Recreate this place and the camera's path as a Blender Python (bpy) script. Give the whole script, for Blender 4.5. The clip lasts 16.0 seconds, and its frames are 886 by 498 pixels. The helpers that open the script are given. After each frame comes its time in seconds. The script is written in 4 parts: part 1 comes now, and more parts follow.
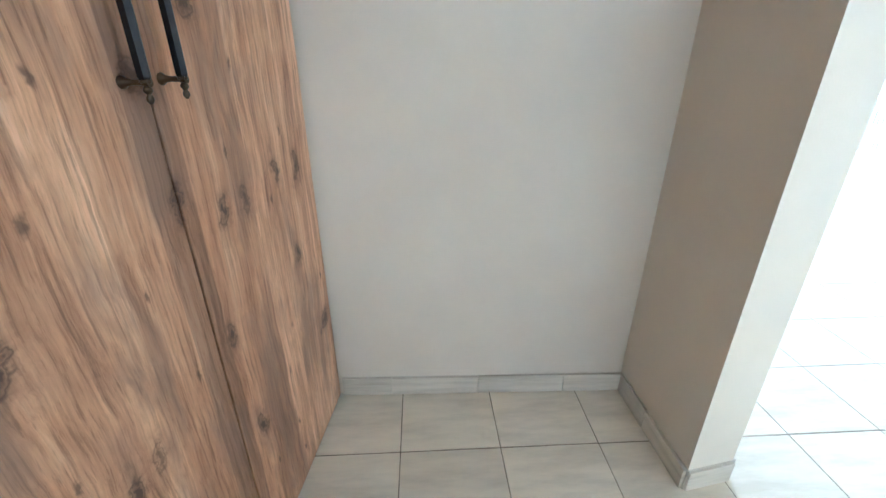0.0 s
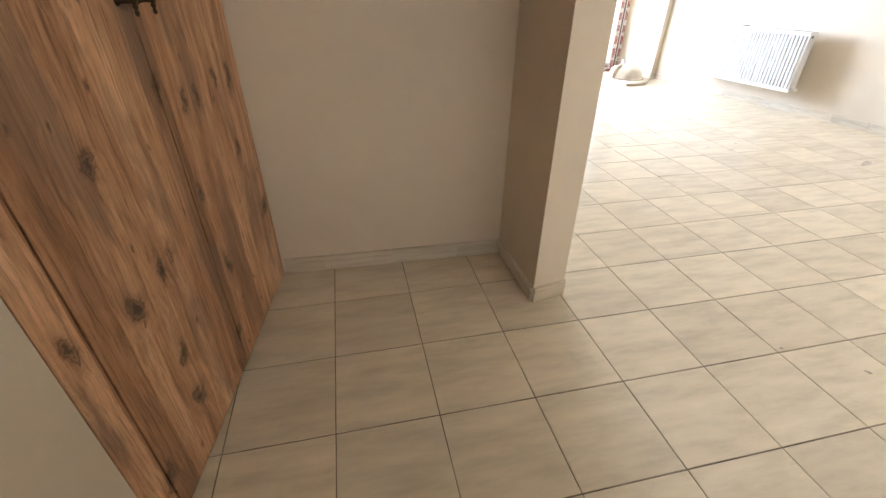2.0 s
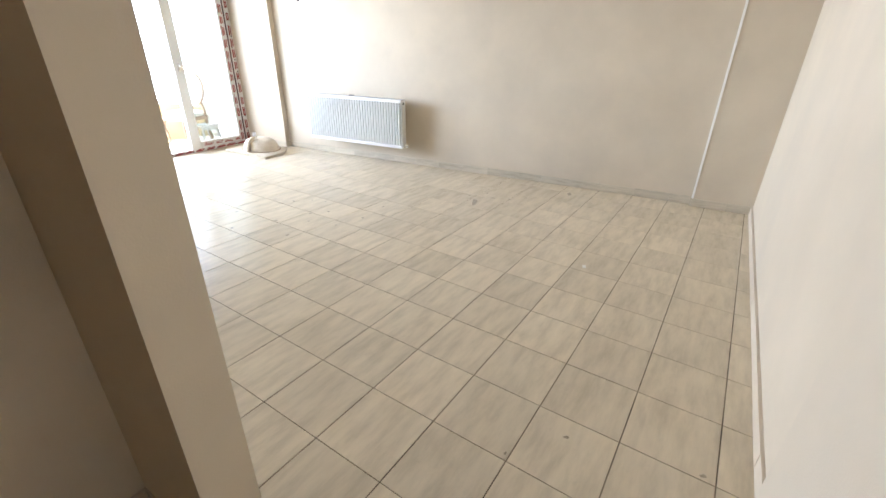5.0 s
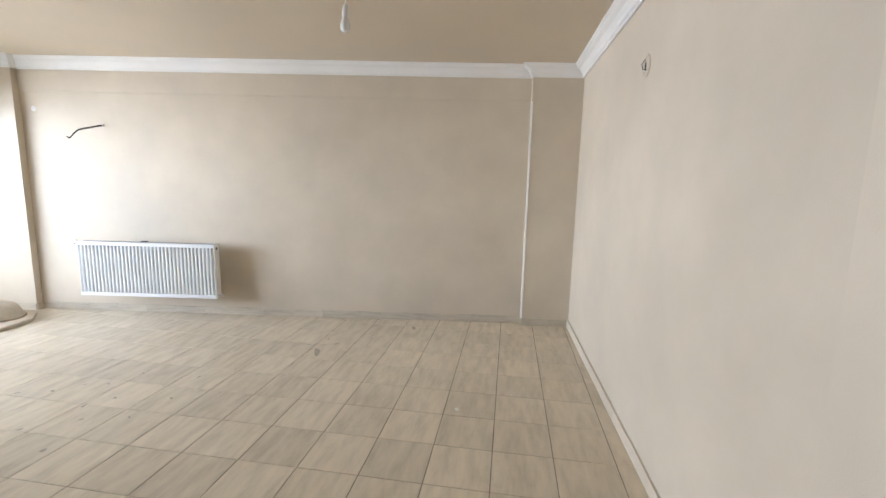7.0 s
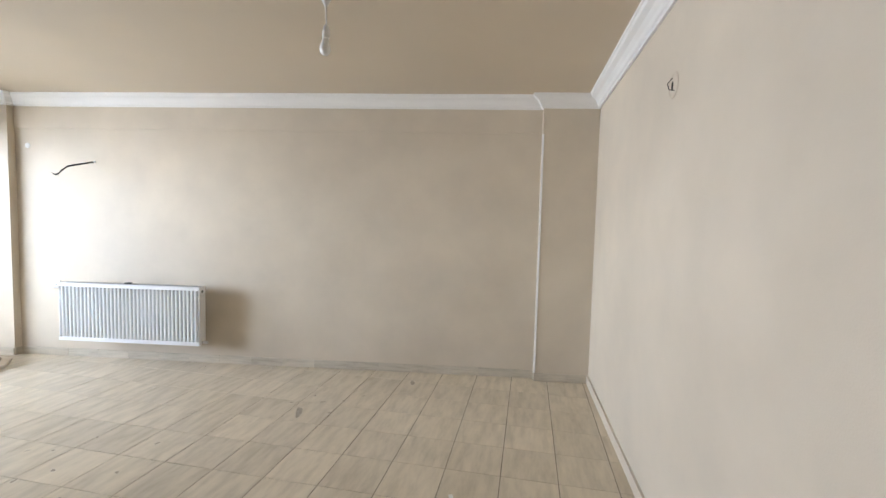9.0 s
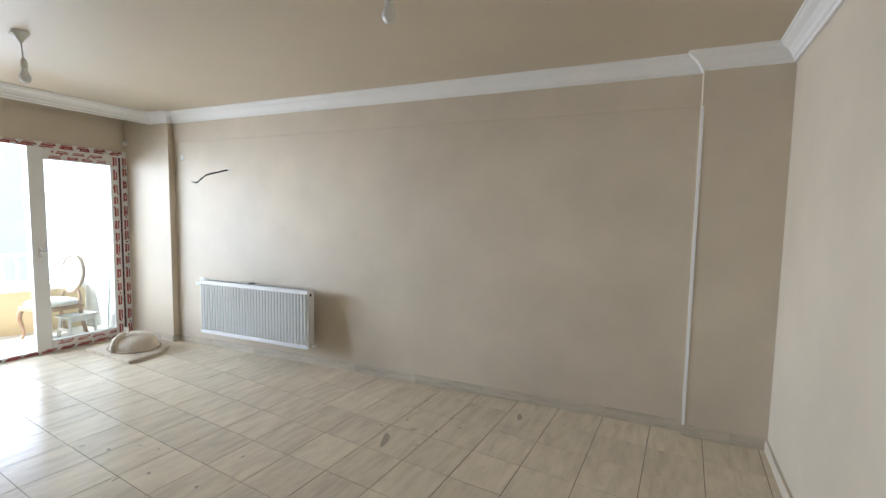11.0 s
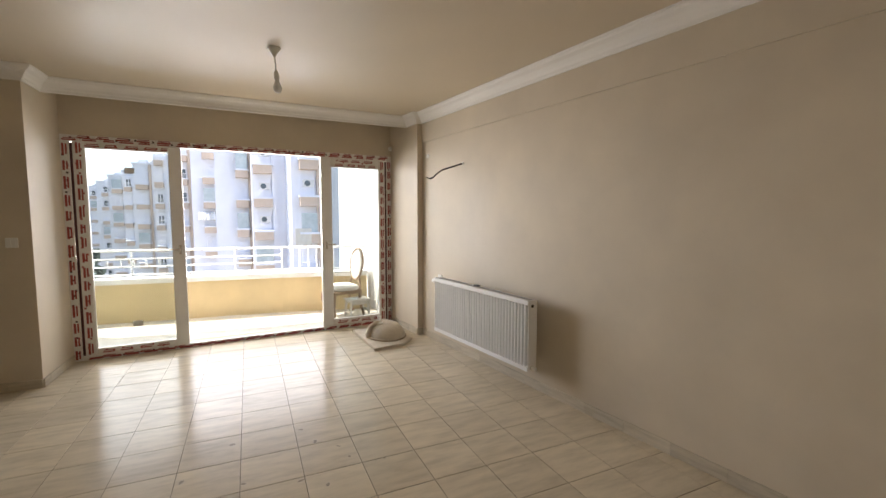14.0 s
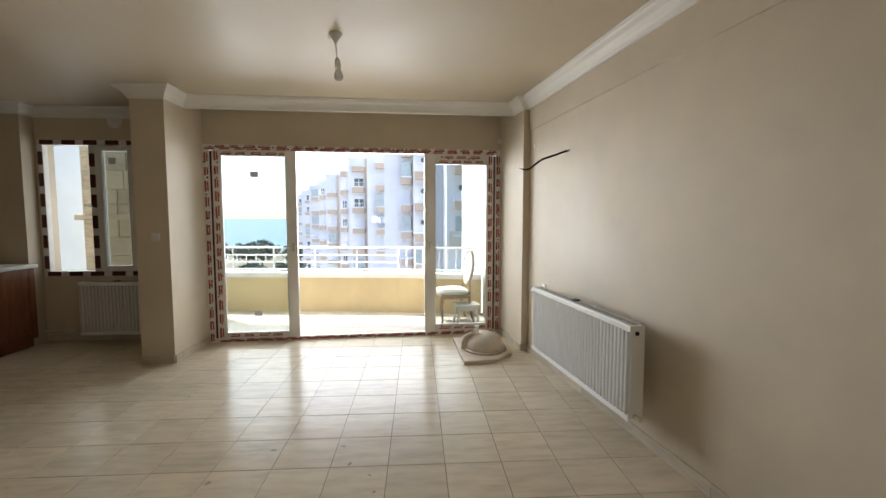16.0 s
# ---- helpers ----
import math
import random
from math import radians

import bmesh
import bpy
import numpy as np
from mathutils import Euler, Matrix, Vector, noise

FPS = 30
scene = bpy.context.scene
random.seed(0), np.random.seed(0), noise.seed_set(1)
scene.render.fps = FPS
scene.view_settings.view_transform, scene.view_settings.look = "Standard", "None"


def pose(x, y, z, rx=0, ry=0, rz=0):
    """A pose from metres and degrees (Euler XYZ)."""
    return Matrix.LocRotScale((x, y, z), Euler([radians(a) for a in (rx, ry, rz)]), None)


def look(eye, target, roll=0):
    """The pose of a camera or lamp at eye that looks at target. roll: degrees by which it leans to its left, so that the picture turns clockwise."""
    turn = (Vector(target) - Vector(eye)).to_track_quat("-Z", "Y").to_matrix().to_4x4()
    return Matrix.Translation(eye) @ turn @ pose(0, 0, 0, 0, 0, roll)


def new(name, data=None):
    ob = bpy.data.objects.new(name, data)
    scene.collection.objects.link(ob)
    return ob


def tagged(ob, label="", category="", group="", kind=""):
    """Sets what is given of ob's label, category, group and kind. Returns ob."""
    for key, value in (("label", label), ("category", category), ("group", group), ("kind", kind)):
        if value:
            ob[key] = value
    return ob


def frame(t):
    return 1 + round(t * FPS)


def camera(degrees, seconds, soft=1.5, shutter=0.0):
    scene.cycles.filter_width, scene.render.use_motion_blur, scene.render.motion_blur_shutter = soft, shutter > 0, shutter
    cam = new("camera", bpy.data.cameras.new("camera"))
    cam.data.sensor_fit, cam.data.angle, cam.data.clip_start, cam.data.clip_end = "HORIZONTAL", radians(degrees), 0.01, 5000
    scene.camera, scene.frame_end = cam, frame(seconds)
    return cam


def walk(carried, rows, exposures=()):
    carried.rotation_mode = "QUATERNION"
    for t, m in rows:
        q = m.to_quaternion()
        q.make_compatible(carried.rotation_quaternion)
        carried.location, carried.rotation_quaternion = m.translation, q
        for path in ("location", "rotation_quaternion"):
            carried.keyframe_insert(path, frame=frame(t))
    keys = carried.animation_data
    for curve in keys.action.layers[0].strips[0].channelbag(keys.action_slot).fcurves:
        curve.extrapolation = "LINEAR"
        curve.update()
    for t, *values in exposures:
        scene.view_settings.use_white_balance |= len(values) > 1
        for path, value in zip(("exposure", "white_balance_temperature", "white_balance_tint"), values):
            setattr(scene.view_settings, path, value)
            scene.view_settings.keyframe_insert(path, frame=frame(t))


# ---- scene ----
cam = camera(92.0, 16.0)
PATH = [
    (0, (-0.007, 0.005, 1.214), (0.087, 1.82, 0.378), -0.1),
    (0.5, (-0.032, -0.138, 1.214), (0.121, 1.628, 0.288), 0.1),
    (1, (-0.002, -0.312, 1.216), (0.215, 1.405, 0.214), 0.3),
    (1.5, (0.039, -0.483, 1.203), (0.307, 1.213, 0.177), -0.1),
    (2, (0.047, -0.542, 1.215), (0.416, 1.116, 0.16), 0.4),
    (2.5, (0.097, -0.522, 1.204), (0.574, 1.098, 0.132), 0.4),
    (3, (0.16, -0.471, 1.198), (0.793, 1.09, 0.12), 0.3),
    (3.5, (0.216, -0.395, 1.222), (1.045, 1.071, 0.143), 0.3),
    (4, (0.294, -0.272, 1.285), (1.35, 1.065, 0.237), 0.3),
    (4.5, (0.384, -0.17, 1.336), (1.664, 1.017, 0.359), 0.6),
    (5, (0.515, -0.06, 1.431), (2.017, 0.939, 0.567), 0.9),
    (5.2, (0.555, -0.02, 1.445), (2.147, 0.886, 0.645), 1.1),
    (7.3, (0.693, 0.333, 1.481), (2.664, 0.582, 1.246), 1.3),
    (7.5, (0.708, 0.331, 1.48), (2.684, 0.56, 1.27), 1.2),
    (8, (0.77, 0.266, 1.521), (2.748, 0.497, 1.336), 1.0),
    (8.2, (0.823, 0.273, 1.501), (2.803, 0.509, 1.342), 1.1),
    (10.3, (1.56, 0.173, 1.538), (3.403, 0.936, 1.398), 1.2),
    (10.5, (1.602, 0.21, 1.548), (3.423, 1.025, 1.405), 1.0),
    (11, (1.772, 0.193, 1.571), (3.507, 1.176, 1.417), 1.0),
    (11.5, (1.925, 0.252, 1.583), (3.556, 1.397, 1.416), 0.8),
    (12, (2.047, 0.279, 1.592), (3.547, 1.589, 1.408), 0.7),
    (12.5, (2.231, 0.269, 1.584), (3.579, 1.735, 1.399), 0.7),
    (13, (2.404, 0.267, 1.595), (3.577, 1.876, 1.403), 0.4),
    (13.5, (2.573, 0.448, 1.514), (3.571, 2.173, 1.347), 0.2),
    (14, (2.689, 0.58, 1.512), (3.516, 2.394, 1.348), 0.1),
    (14.5, (2.86, 0.654, 1.498), (3.518, 2.535, 1.333), 0.1),
    (15, (3.088, 0.703, 1.503), (3.576, 2.636, 1.346), 0.0),
    (15.5, (3.244, 0.839, 1.491), (3.559, 2.808, 1.333), -0.3),
    (16, (3.456, 0.952, 1.459), (3.576, 2.943, 1.312), 0.0),
]
EXPOSURES = [(0.0, 5.1, 4050, 2), (0.5, 4.85, 4700, 6), (1.0, 4.42, 4750, 6), (1.5, 4.2, 4850, 5), (2.0, 4.0, 5600, 13), (3.0, 3.82, 5750, 12), (4.0, 3.58, 5700, 11), (5.0, 3.3, 5550, 12), (7.5, 2.88, 5600, 13), (8.2, 2.88, 5600, 13), (10.5, 2.57, 5450, 10), (12.0, 2.15, 6150, 13), (13.0, 1.92, 6800, 17), (14.5, 1.77, 6750, 15), (15.2, 1.77, 6600, 12), (16.0, 1.72, 6450, 11)]
walk(cam, [(t, look(eye, target, roll)) for t, eye, target, roll in PATH], EXPOSURES)


# ---- world and sun ----
SUN_WAY = Vector((-0.36, 0.31, 0.86)).normalized()
world = bpy.data.worlds.new("sky")
scene.world = world
world.use_nodes = True
wn = world.node_tree
sky = wn.nodes.new("ShaderNodeTexSky")
sky.sky_type, sky.sun_disc = "NISHITA", False
sky.sun_elevation = math.asin(SUN_WAY.z)
sky.sun_rotation = math.atan2(SUN_WAY.x, SUN_WAY.y)
sky.dust_density, sky.ozone_density = 0.6, 2.0
wn.links.new(sky.outputs[0], wn.nodes["Background"].inputs[0])
wn.nodes["Background"].inputs[1].default_value = 0.11
sun = new("sun", bpy.data.lights.new("sun", "SUN"))
sun.data.energy, sun.data.angle, sun.data.color = 3.7, radians(0.5), (1.0, 0.95, 0.87)
sun.matrix_world = look(SUN_WAY * 20, (0, 0, 0))


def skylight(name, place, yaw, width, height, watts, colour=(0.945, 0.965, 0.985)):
    """An added area lamp, at or beyond an opening, in place of sky light."""
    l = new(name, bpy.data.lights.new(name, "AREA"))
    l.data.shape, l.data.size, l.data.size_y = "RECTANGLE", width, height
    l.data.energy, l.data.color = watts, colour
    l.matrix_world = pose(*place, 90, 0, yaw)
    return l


# Added lamp in open air past the parapet; brightens the rooms.
skylight("balcony_sky_fill", (1.40, 9.30, 1.55), 196.0, 7.0, 2.3, 185.0)
skylight("kitchen_skylight", (-0.32, 6.50, 1.56), 180.0, 1.0, 1.4, 1.8)
# Fill lamp for the hall and alcove, set in an added, unseen opening.
skylight("hall_fill_lamp", (0.0, -2.86, 1.55), 0.0, 0.85, 1.2, 0.08, (1.0, 0.84, 0.66))


# ---- materials ----
def mat(name, col, rough=0.5, metal=0.0, spec=0.5):
    m = bpy.data.materials.new(name)
    m.use_nodes = True
    b = m.node_tree.nodes["Principled BSDF"]
    b.inputs["Base Color"].default_value = (*col, 1)
    b.inputs["Roughness"].default_value = rough
    b.inputs["Metallic"].default_value = metal
    b.inputs["Specular IOR Level"].default_value = spec
    return m, m.node_tree, b


def node(nt, kind, **values):
    n = nt.nodes.new(kind)
    for key, value in values.items():
        n.inputs[key].default_value = value
    return n


def coords(nt, scale=(1, 1, 1), turn=(0, 0, 0), world_space=True):
    g = nt.nodes.new("ShaderNodeNewGeometry") if world_space else nt.nodes.new("ShaderNodeTexCoord")
    mp = nt.nodes.new("ShaderNodeMapping")
    mp.inputs["Scale"].default_value, mp.inputs["Rotation"].default_value = scale, turn
    nt.links.new(g.outputs["Position" if world_space else "Object"], mp.inputs["Vector"])
    return mp


def ramp(nt, fac, stops):
    r = nt.nodes.new("ShaderNodeValToRGB")
    while len(r.color_ramp.elements) < len(stops):
        r.color_ramp.elements.new(0.5)
    for e, (p, c) in zip(r.color_ramp.elements, stops):
        e.position, e.color = p, (*c, 1) if len(c) == 3 else c
    nt.links.new(fac, r.inputs[0])
    return r


def noise_tex(nt, vec, scale, detail=4.0, rough=0.55):
    n = node(nt, "ShaderNodeTexNoise", Scale=scale, Detail=detail, Roughness=rough)
    nt.links.new(vec, n.inputs["Vector"])
    return n


def bump(nt, b, height, strength=0.2, distance=0.01):
    bp = node(nt, "ShaderNodeBump", Strength=strength, Distance=distance)
    nt.links.new(height, bp.inputs["Height"])
    nt.links.new(bp.outputs[0], b.inputs["Normal"])


def mixed(nt, fac, a, b, mode="MIX"):
    m = nt.nodes.new("ShaderNodeMix")
    m.data_type, m.blend_type = "RGBA", mode
    for sock, value in ((m.inputs[0], fac), (m.inputs[6], a), (m.inputs[7], b)):
        if hasattr(value, "is_linked"):
            nt.links.new(value, sock)
        else:
            sock.default_value = value if isinstance(value, float) else (*value, 1)
    return m.outputs[2]


def plaster(name, col, rough=0.55, stain=0.06):
    """Rolled wall paint: faint blotches, roller grain, a few scuffs."""
    m, nt, b = mat(name, col, rough)
    v = coords(nt).outputs[0]
    big = noise_tex(nt, v, 1.3, 5)
    dark = tuple(c * (1 - stain * 2) for c in col)
    lite = tuple(min(1, c * (1 + stain)) for c in col)
    r = ramp(nt, big.outputs[0], [(0.3, dark), (0.7, lite)])
    nt.links.new(r.outputs[0], b.inputs["Base Color"])
    fine = noise_tex(nt, v, 180, 3)
    wide = noise_tex(nt, v, 9, 3)
    add = node(nt, "ShaderNodeMath")
    nt.links.new(fine.outputs[0], add.inputs[0])
    nt.links.new(wide.outputs[0], add.inputs[1])
    bump(nt, b, add.outputs[0], 0.12, 0.004)
    rr = ramp(nt, big.outputs[0], [(0.3, (rough - 0.08,) * 3), (0.7, (rough + 0.1,) * 3)])
    nt.links.new(rr.outputs[0], b.inputs["Roughness"])
    return m


WALL = plaster("wall_paint", (0.648, 0.563, 0.436), 0.6)
CEIL = plaster("ceiling_paint", (0.62, 0.53, 0.40), 0.5, 0.03)
WHITE = plaster("white_gypsum", (0.84, 0.82, 0.78), 0.5, 0.03)
BALCONY_WHITE = plaster("balcony_white_render", (0.66, 0.705, 0.715), 0.8, 0.04)
BALCONY_YELLOW = plaster("balcony_yellow_render", (0.64, 0.51, 0.30), 0.8, 0.08)


def tile_material(name, base, dark, axis_scale, rough=0.16, spread=0.10, spec=0.5):
    """Glazed tile with fine cloudy streaks; every tile has its own tone."""
    m, nt, b = mat(name, base, rough, 0.0, spec)
    info = nt.nodes.new("ShaderNodeObjectInfo")
    geo = nt.nodes.new("ShaderNodeNewGeometry")
    off = nt.nodes.new("ShaderNodeVectorMath")
    off.operation = "MULTIPLY_ADD"
    mp = coords(nt, axis_scale)
    seed = nt.nodes.new("ShaderNodeMath")
    nt.links.new(info.outputs["Random"], seed.inputs[0])
    nt.links.new(geo.outputs["Random Per Island"], seed.inputs[1])
    nt.links.new(seed.outputs[0], off.inputs[0])
    off.inputs[1].default_value = (37.0, 91.0, 13.0)
    nt.links.new(mp.outputs[0], off.inputs[2])
    streak = noise_tex(nt, off.outputs[0], 6.0, 6, 0.62)
    cloud = noise_tex(nt, coords(nt).outputs[0], 2.2, 5, 0.6)
    r = ramp(nt, streak.outputs[0], [(0.32, dark), (0.52, base), (0.75, tuple(c * 1.12 for c in base))])
    frac = nt.nodes.new("ShaderNodeMath")
    frac.operation = "FRACT"
    nt.links.new(seed.outputs[0], frac.inputs[0])
    tone = ramp(nt, frac.outputs[0], [(0.0, (1 - spread,) * 3), (1.0, (1.0,) * 3)])
    col = mixed(nt, 1.0, r.outputs[0], tone.outputs[0], "MULTIPLY")
    grime = ramp(nt, cloud.outputs[0], [(0.5, (0, 0, 0)), (0.85, (0.16,) * 3)])
    col = mixed(nt, grime.outputs[0], col, tuple(c * 0.72 for c in dark))
    smear = noise_tex(nt, coords(nt, (1.0, 1.0, 1.0), (0, 0, 0.6)).outputs[0], 3.6, 9, 0.72)
    sm = ramp(nt, smear.outputs[0], [(0.58, (0, 0, 0)), (0.74, (0.42,) * 3)])
    col = mixed(nt, sm.outputs[0], col, tuple(c * 0.78 for c in dark))
    nt.links.new(col, b.inputs["Base Color"])
    rr = ramp(nt, cloud.outputs[0], [(0.3, (rough,) * 3), (0.8, (rough + 0.08,) * 3)])
    rough_col = mixed(nt, sm.outputs[0], rr.outputs[0], (rough + 0.35,) * 3)
    nt.links.new(rough_col, b.inputs["Roughness"])
    wavy = noise_tex(nt, coords(nt).outputs[0], 14, 2)
    bump(nt, b, wavy.outputs[0], 0.05, 0.004)
    return m


TILE = tile_material("floor_tile_glaze", (0.71, 0.618, 0.462), (0.60, 0.52, 0.385), (0.6, 2.6, 1.0), 0.16, 0.12, 0.06)
SKIRT = tile_material("skirting_tile_glaze", (0.60, 0.53, 0.415), (0.48, 0.42, 0.315), (0.6, 0.6, 6.0), 0.45)
BALCONY_TILE = tile_material("balcony_tile_glaze", (0.66, 0.62, 0.54), (0.56, 0.52, 0.44), (2, 2, 2), 0.4, 0.06)
GROUT, nt_, b_ = mat("grout", (0.16, 0.13, 0.10), 0.9)
gn = noise_tex(nt_, coords(nt_).outputs[0], 5, 4)
nt_.links.new(ramp(nt_, gn.outputs[0], [(0.38, (0.10, 0.08, 0.055)), (0.72, (0.36, 0.30, 0.22))]).outputs[0], b_.inputs["Base Color"])


def rustic_wood(name):
    """Printed rustic oak: upright staves of uneven tone, fine grain, smoky patches, ringed knots."""
    m, nt, b = mat(name, (0.4, 0.22, 0.1), 0.42)
    geo = nt.nodes.new("ShaderNodeNewGeometry")
    sep, flat = nt.nodes.new("ShaderNodeSeparateXYZ"), nt.nodes.new("ShaderNodeCombineXYZ")
    nt.links.new(geo.outputs["Position"], sep.inputs[0])
    nt.links.new(sep.outputs[1], flat.inputs[0])
    nt.links.new(sep.outputs[2], flat.inputs[1])
    warp = noise_tex(nt, flat.outputs[0], 2.4, 3)
    rag = noise_tex(nt, flat.outputs[0], 6.0, 5, 0.7)

    def mapped(scale, shift, amount):
        mp = nt.nodes.new("ShaderNodeMapping")
        mp.inputs["Scale"].default_value = (*scale, 1)
        nt.links.new(flat.outputs[0], mp.inputs["Vector"])
        bend = nt.nodes.new("ShaderNodeVectorMath")
        bend.operation = "MULTIPLY_ADD"
        nt.links.new(shift, bend.inputs[0])
        bend.inputs[1].default_value = (amount, amount * 0.4, 0)
        nt.links.new(mp.outputs[0], bend.inputs[2])
        return bend.outputs[0]

    def knot_field(scale, lo, hi):
        vor = node(nt, "ShaderNodeTexVoronoi", Scale=1.0)
        vor.voronoi_dimensions = "2D"
        nt.links.new(mapped(scale, rag.outputs["Color"], 1.1), vor.inputs["Vector"])
        pick = ramp(nt, vor.outputs["Color"], [(lo, (0, 0, 0)), (hi, (1, 1, 1))])
        return vor.outputs["Distance"], pick.outputs[0]

    kd, kp = knot_field((7.5, 3.6), 0.44, 0.50)
    halo = mixed(nt, 1.0, ramp(nt, kd, [(0.02, (1.0,) * 3), (0.34, (0.0,) * 3)]).outputs[0], kp, "MULTIPLY")
    swirl = mixed(nt, 0.16, warp.outputs["Color"], halo)
    # staves: each upright strip has its own tone
    stave = nt.nodes.new("ShaderNodeVectorMath")
    stave.operation = "FLOOR"
    nt.links.new(mapped((10.5, 0.62), warp.outputs["Color"], 0.3), stave.inputs[0])
    wn_ = nt.nodes.new("ShaderNodeTexWhiteNoise")
    wn_.noise_dimensions = "2D"
    nt.links.new(stave.outputs[0], wn_.inputs["Vector"])
    tint = ramp(nt, wn_.outputs["Value"], [(0.0, (0.56, 0.51, 0.48)), (0.2, (0.84, 0.72, 0.62)), (0.5, (1.0, 0.94, 0.88)), (0.8, (1.14, 1.10, 1.04)), (1.0, (1.28, 1.25, 1.22))])
    mid = noise_tex(nt, mapped((15.0, 1.3), swirl, 1.1), 1.0, 10, 0.72)
    fine = noise_tex(nt, mapped((120.0, 5.0), swirl, 5.0), 1.0, 5, 0.65)
    pore = noise_tex(nt, mapped((260.0, 22.0), swirl, 6.0), 1.0, 3, 0.6)
    tone = ramp(nt, mid.outputs[0], [(0.32, (0.20, 0.104, 0.058)), (0.42, (0.41, 0.232, 0.126)), (0.54, (0.58, 0.352, 0.198)), (0.68, (0.74, 0.500, 0.312))])
    lines = ramp(nt, fine.outputs[0], [(0.36, (0.50, 0.46, 0.43)), (0.48, (0.93, 0.92, 0.90)), (0.64, (1.10,) * 3)])
    pores = ramp(nt, pore.outputs[0], [(0.30, (0.62, 0.58, 0.55)), (0.42, (1.0,) * 3)])
    col = mixed(nt, 1.0, tone.outputs[0], tint.outputs[0], "MULTIPLY")
    col = mixed(nt, 0.9, col, lines.outputs[0], "MULTIPLY")
    col = mixed(nt, 0.7, col, pores.outputs[0], "MULTIPLY")
    smoke = noise_tex(nt, mapped((5.5, 1.3), warp.outputs["Color"], 0.9), 1.0, 5, 0.6)
    sm = ramp(nt, smoke.outputs[0], [(0.50, (0, 0, 0)), (0.60, (0.62,) * 3)])
    col = mixed(nt, sm.outputs[0], col, (0.20, 0.128, 0.086))
    col = mixed(nt, mixed(nt, 1.0, halo, (0.38,) * 3, "MULTIPLY"), col, (0.20, 0.105, 0.058))
    ring = ramp(nt, kd, [(0.04, (0.95,) * 3), (0.08, (0.45,) * 3), (0.10, (0.85,) * 3), (0.13, (0.25,) * 3), (0.20, (0, 0, 0))])
    col = mixed(nt, mixed(nt, 1.0, ring.outputs[0], kp, "MULTIPLY"), col, (0.070, 0.036, 0.022))
    dd, dp = knot_field((16.0, 6.5), 0.66, 0.70)
    dots = ramp(nt, dd, [(0.04, (0.75,) * 3), (0.11, (0, 0, 0))])
    col = mixed(nt, mixed(nt, 1.0, dots.outputs[0], dp, "MULTIPLY"), col, (0.085, 0.046, 0.028))
    nt.links.new(col, b.inputs["Base Color"])
    bump(nt, b, fine.outputs[0], 0.22, 0.0015)
    rr = ramp(nt, mid.outputs[0], [(0.3, (0.56,) * 3), (0.7, (0.40,) * 3)])
    nt.links.new(rr.outputs[0], b.inputs["Roughness"])
    return m


OAK = rustic_wood("rustic_oak_board")


def varied(name, a, c, scale=6.0, rough=0.5, metal=0.0, bump_s=0.1, stretch=(1, 1, 1)):
    m, nt, b = mat(name, a, rough, metal)
    n = noise_tex(nt, coords(nt, stretch).outputs[0], scale, 5, 0.6)
    nt.links.new(ramp(nt, n.outputs[0], [(0.3, a), (0.7, c)]).outputs[0], b.inputs["Base Color"])
    n2 = noise_tex(nt, coords(nt).outputs[0], scale * 12, 3)
    bump(nt, b, n2.outputs[0], bump_s, 0.003)
    return m


DARK_WOOD = varied("dark_kitchen_wood", (0.13, 0.045, 0.020), (0.25, 0.095, 0.042), 5, 0.35, 0, 0.1, (6, 6, 0.8))
DARK_EDGE_SHADE = varied("dark_edge_and_gap_shade", (0.07, 0.04, 0.022), (0.12, 0.07, 0.04), 8, 0.6)
BLACK_IRON = varied("black_iron", (0.012, 0.012, 0.013), (0.03, 0.028, 0.026), 30, 0.38, 0.6)
BRONZE = varied("old_bronze", (0.05, 0.035, 0.022), (0.11, 0.08, 0.045), 40, 0.4, 0.8)
RAD_WHITE = varied("radiator_enamel", (0.80, 0.80, 0.79), (0.84, 0.84, 0.83), 3, 0.28, 0, 0.02)
SLOT_SHADE = varied("radiator_slot_shade", (0.10, 0.10, 0.10), (0.16, 0.16, 0.155), 8, 0.6)
CHROME = varied("dull_chrome", (0.62, 0.61, 0.58), (0.78, 0.77, 0.75), 12, 0.25, 1.0, 0.03)
PLASTIC = varied("white_plastic", (0.74, 0.73, 0.69), (0.82, 0.81, 0.78), 4, 0.35, 0, 0.02)
PVC = varied("white_pvc", (0.78, 0.77, 0.74), (0.84, 0.83, 0.81), 2, 0.3, 0, 0.02)
FILM = varied("protective_film", (0.72, 0.70, 0.66), (0.82, 0.80, 0.77), 20, 0.4, 0, 0.25)
RED = varied("red_print", (0.28, 0.040, 0.034), (0.40, 0.085, 0.070), 45, 0.5)
MAROON = varied("maroon_film", (0.055, 0.010, 0.010), (0.085, 0.016, 0.015), 15, 0.45)
SEAL = varied("dark_foam_seal", (0.05, 0.03, 0.025), (0.10, 0.05, 0.04), 20, 0.8)
CABLE = varied("black_cable", (0.006, 0.006, 0.006), (0.014, 0.013, 0.012), 20, 0.9)
MARBLE = varied("dusty_cultured_marble", (0.46, 0.385, 0.28), (0.64, 0.56, 0.44), 7, 0.55, 0, 0.15)
MARBLE_EDGE = varied("dirty_marble_rim", (0.20, 0.135, 0.08), (0.42, 0.33, 0.22), 14, 0.7, 0, 0.3)
CHAIR_WOOD = varied("chair_wood", (0.24, 0.145, 0.085), (0.40, 0.28, 0.18), 9, 0.4, 0, 0.08, (4, 4, 1))
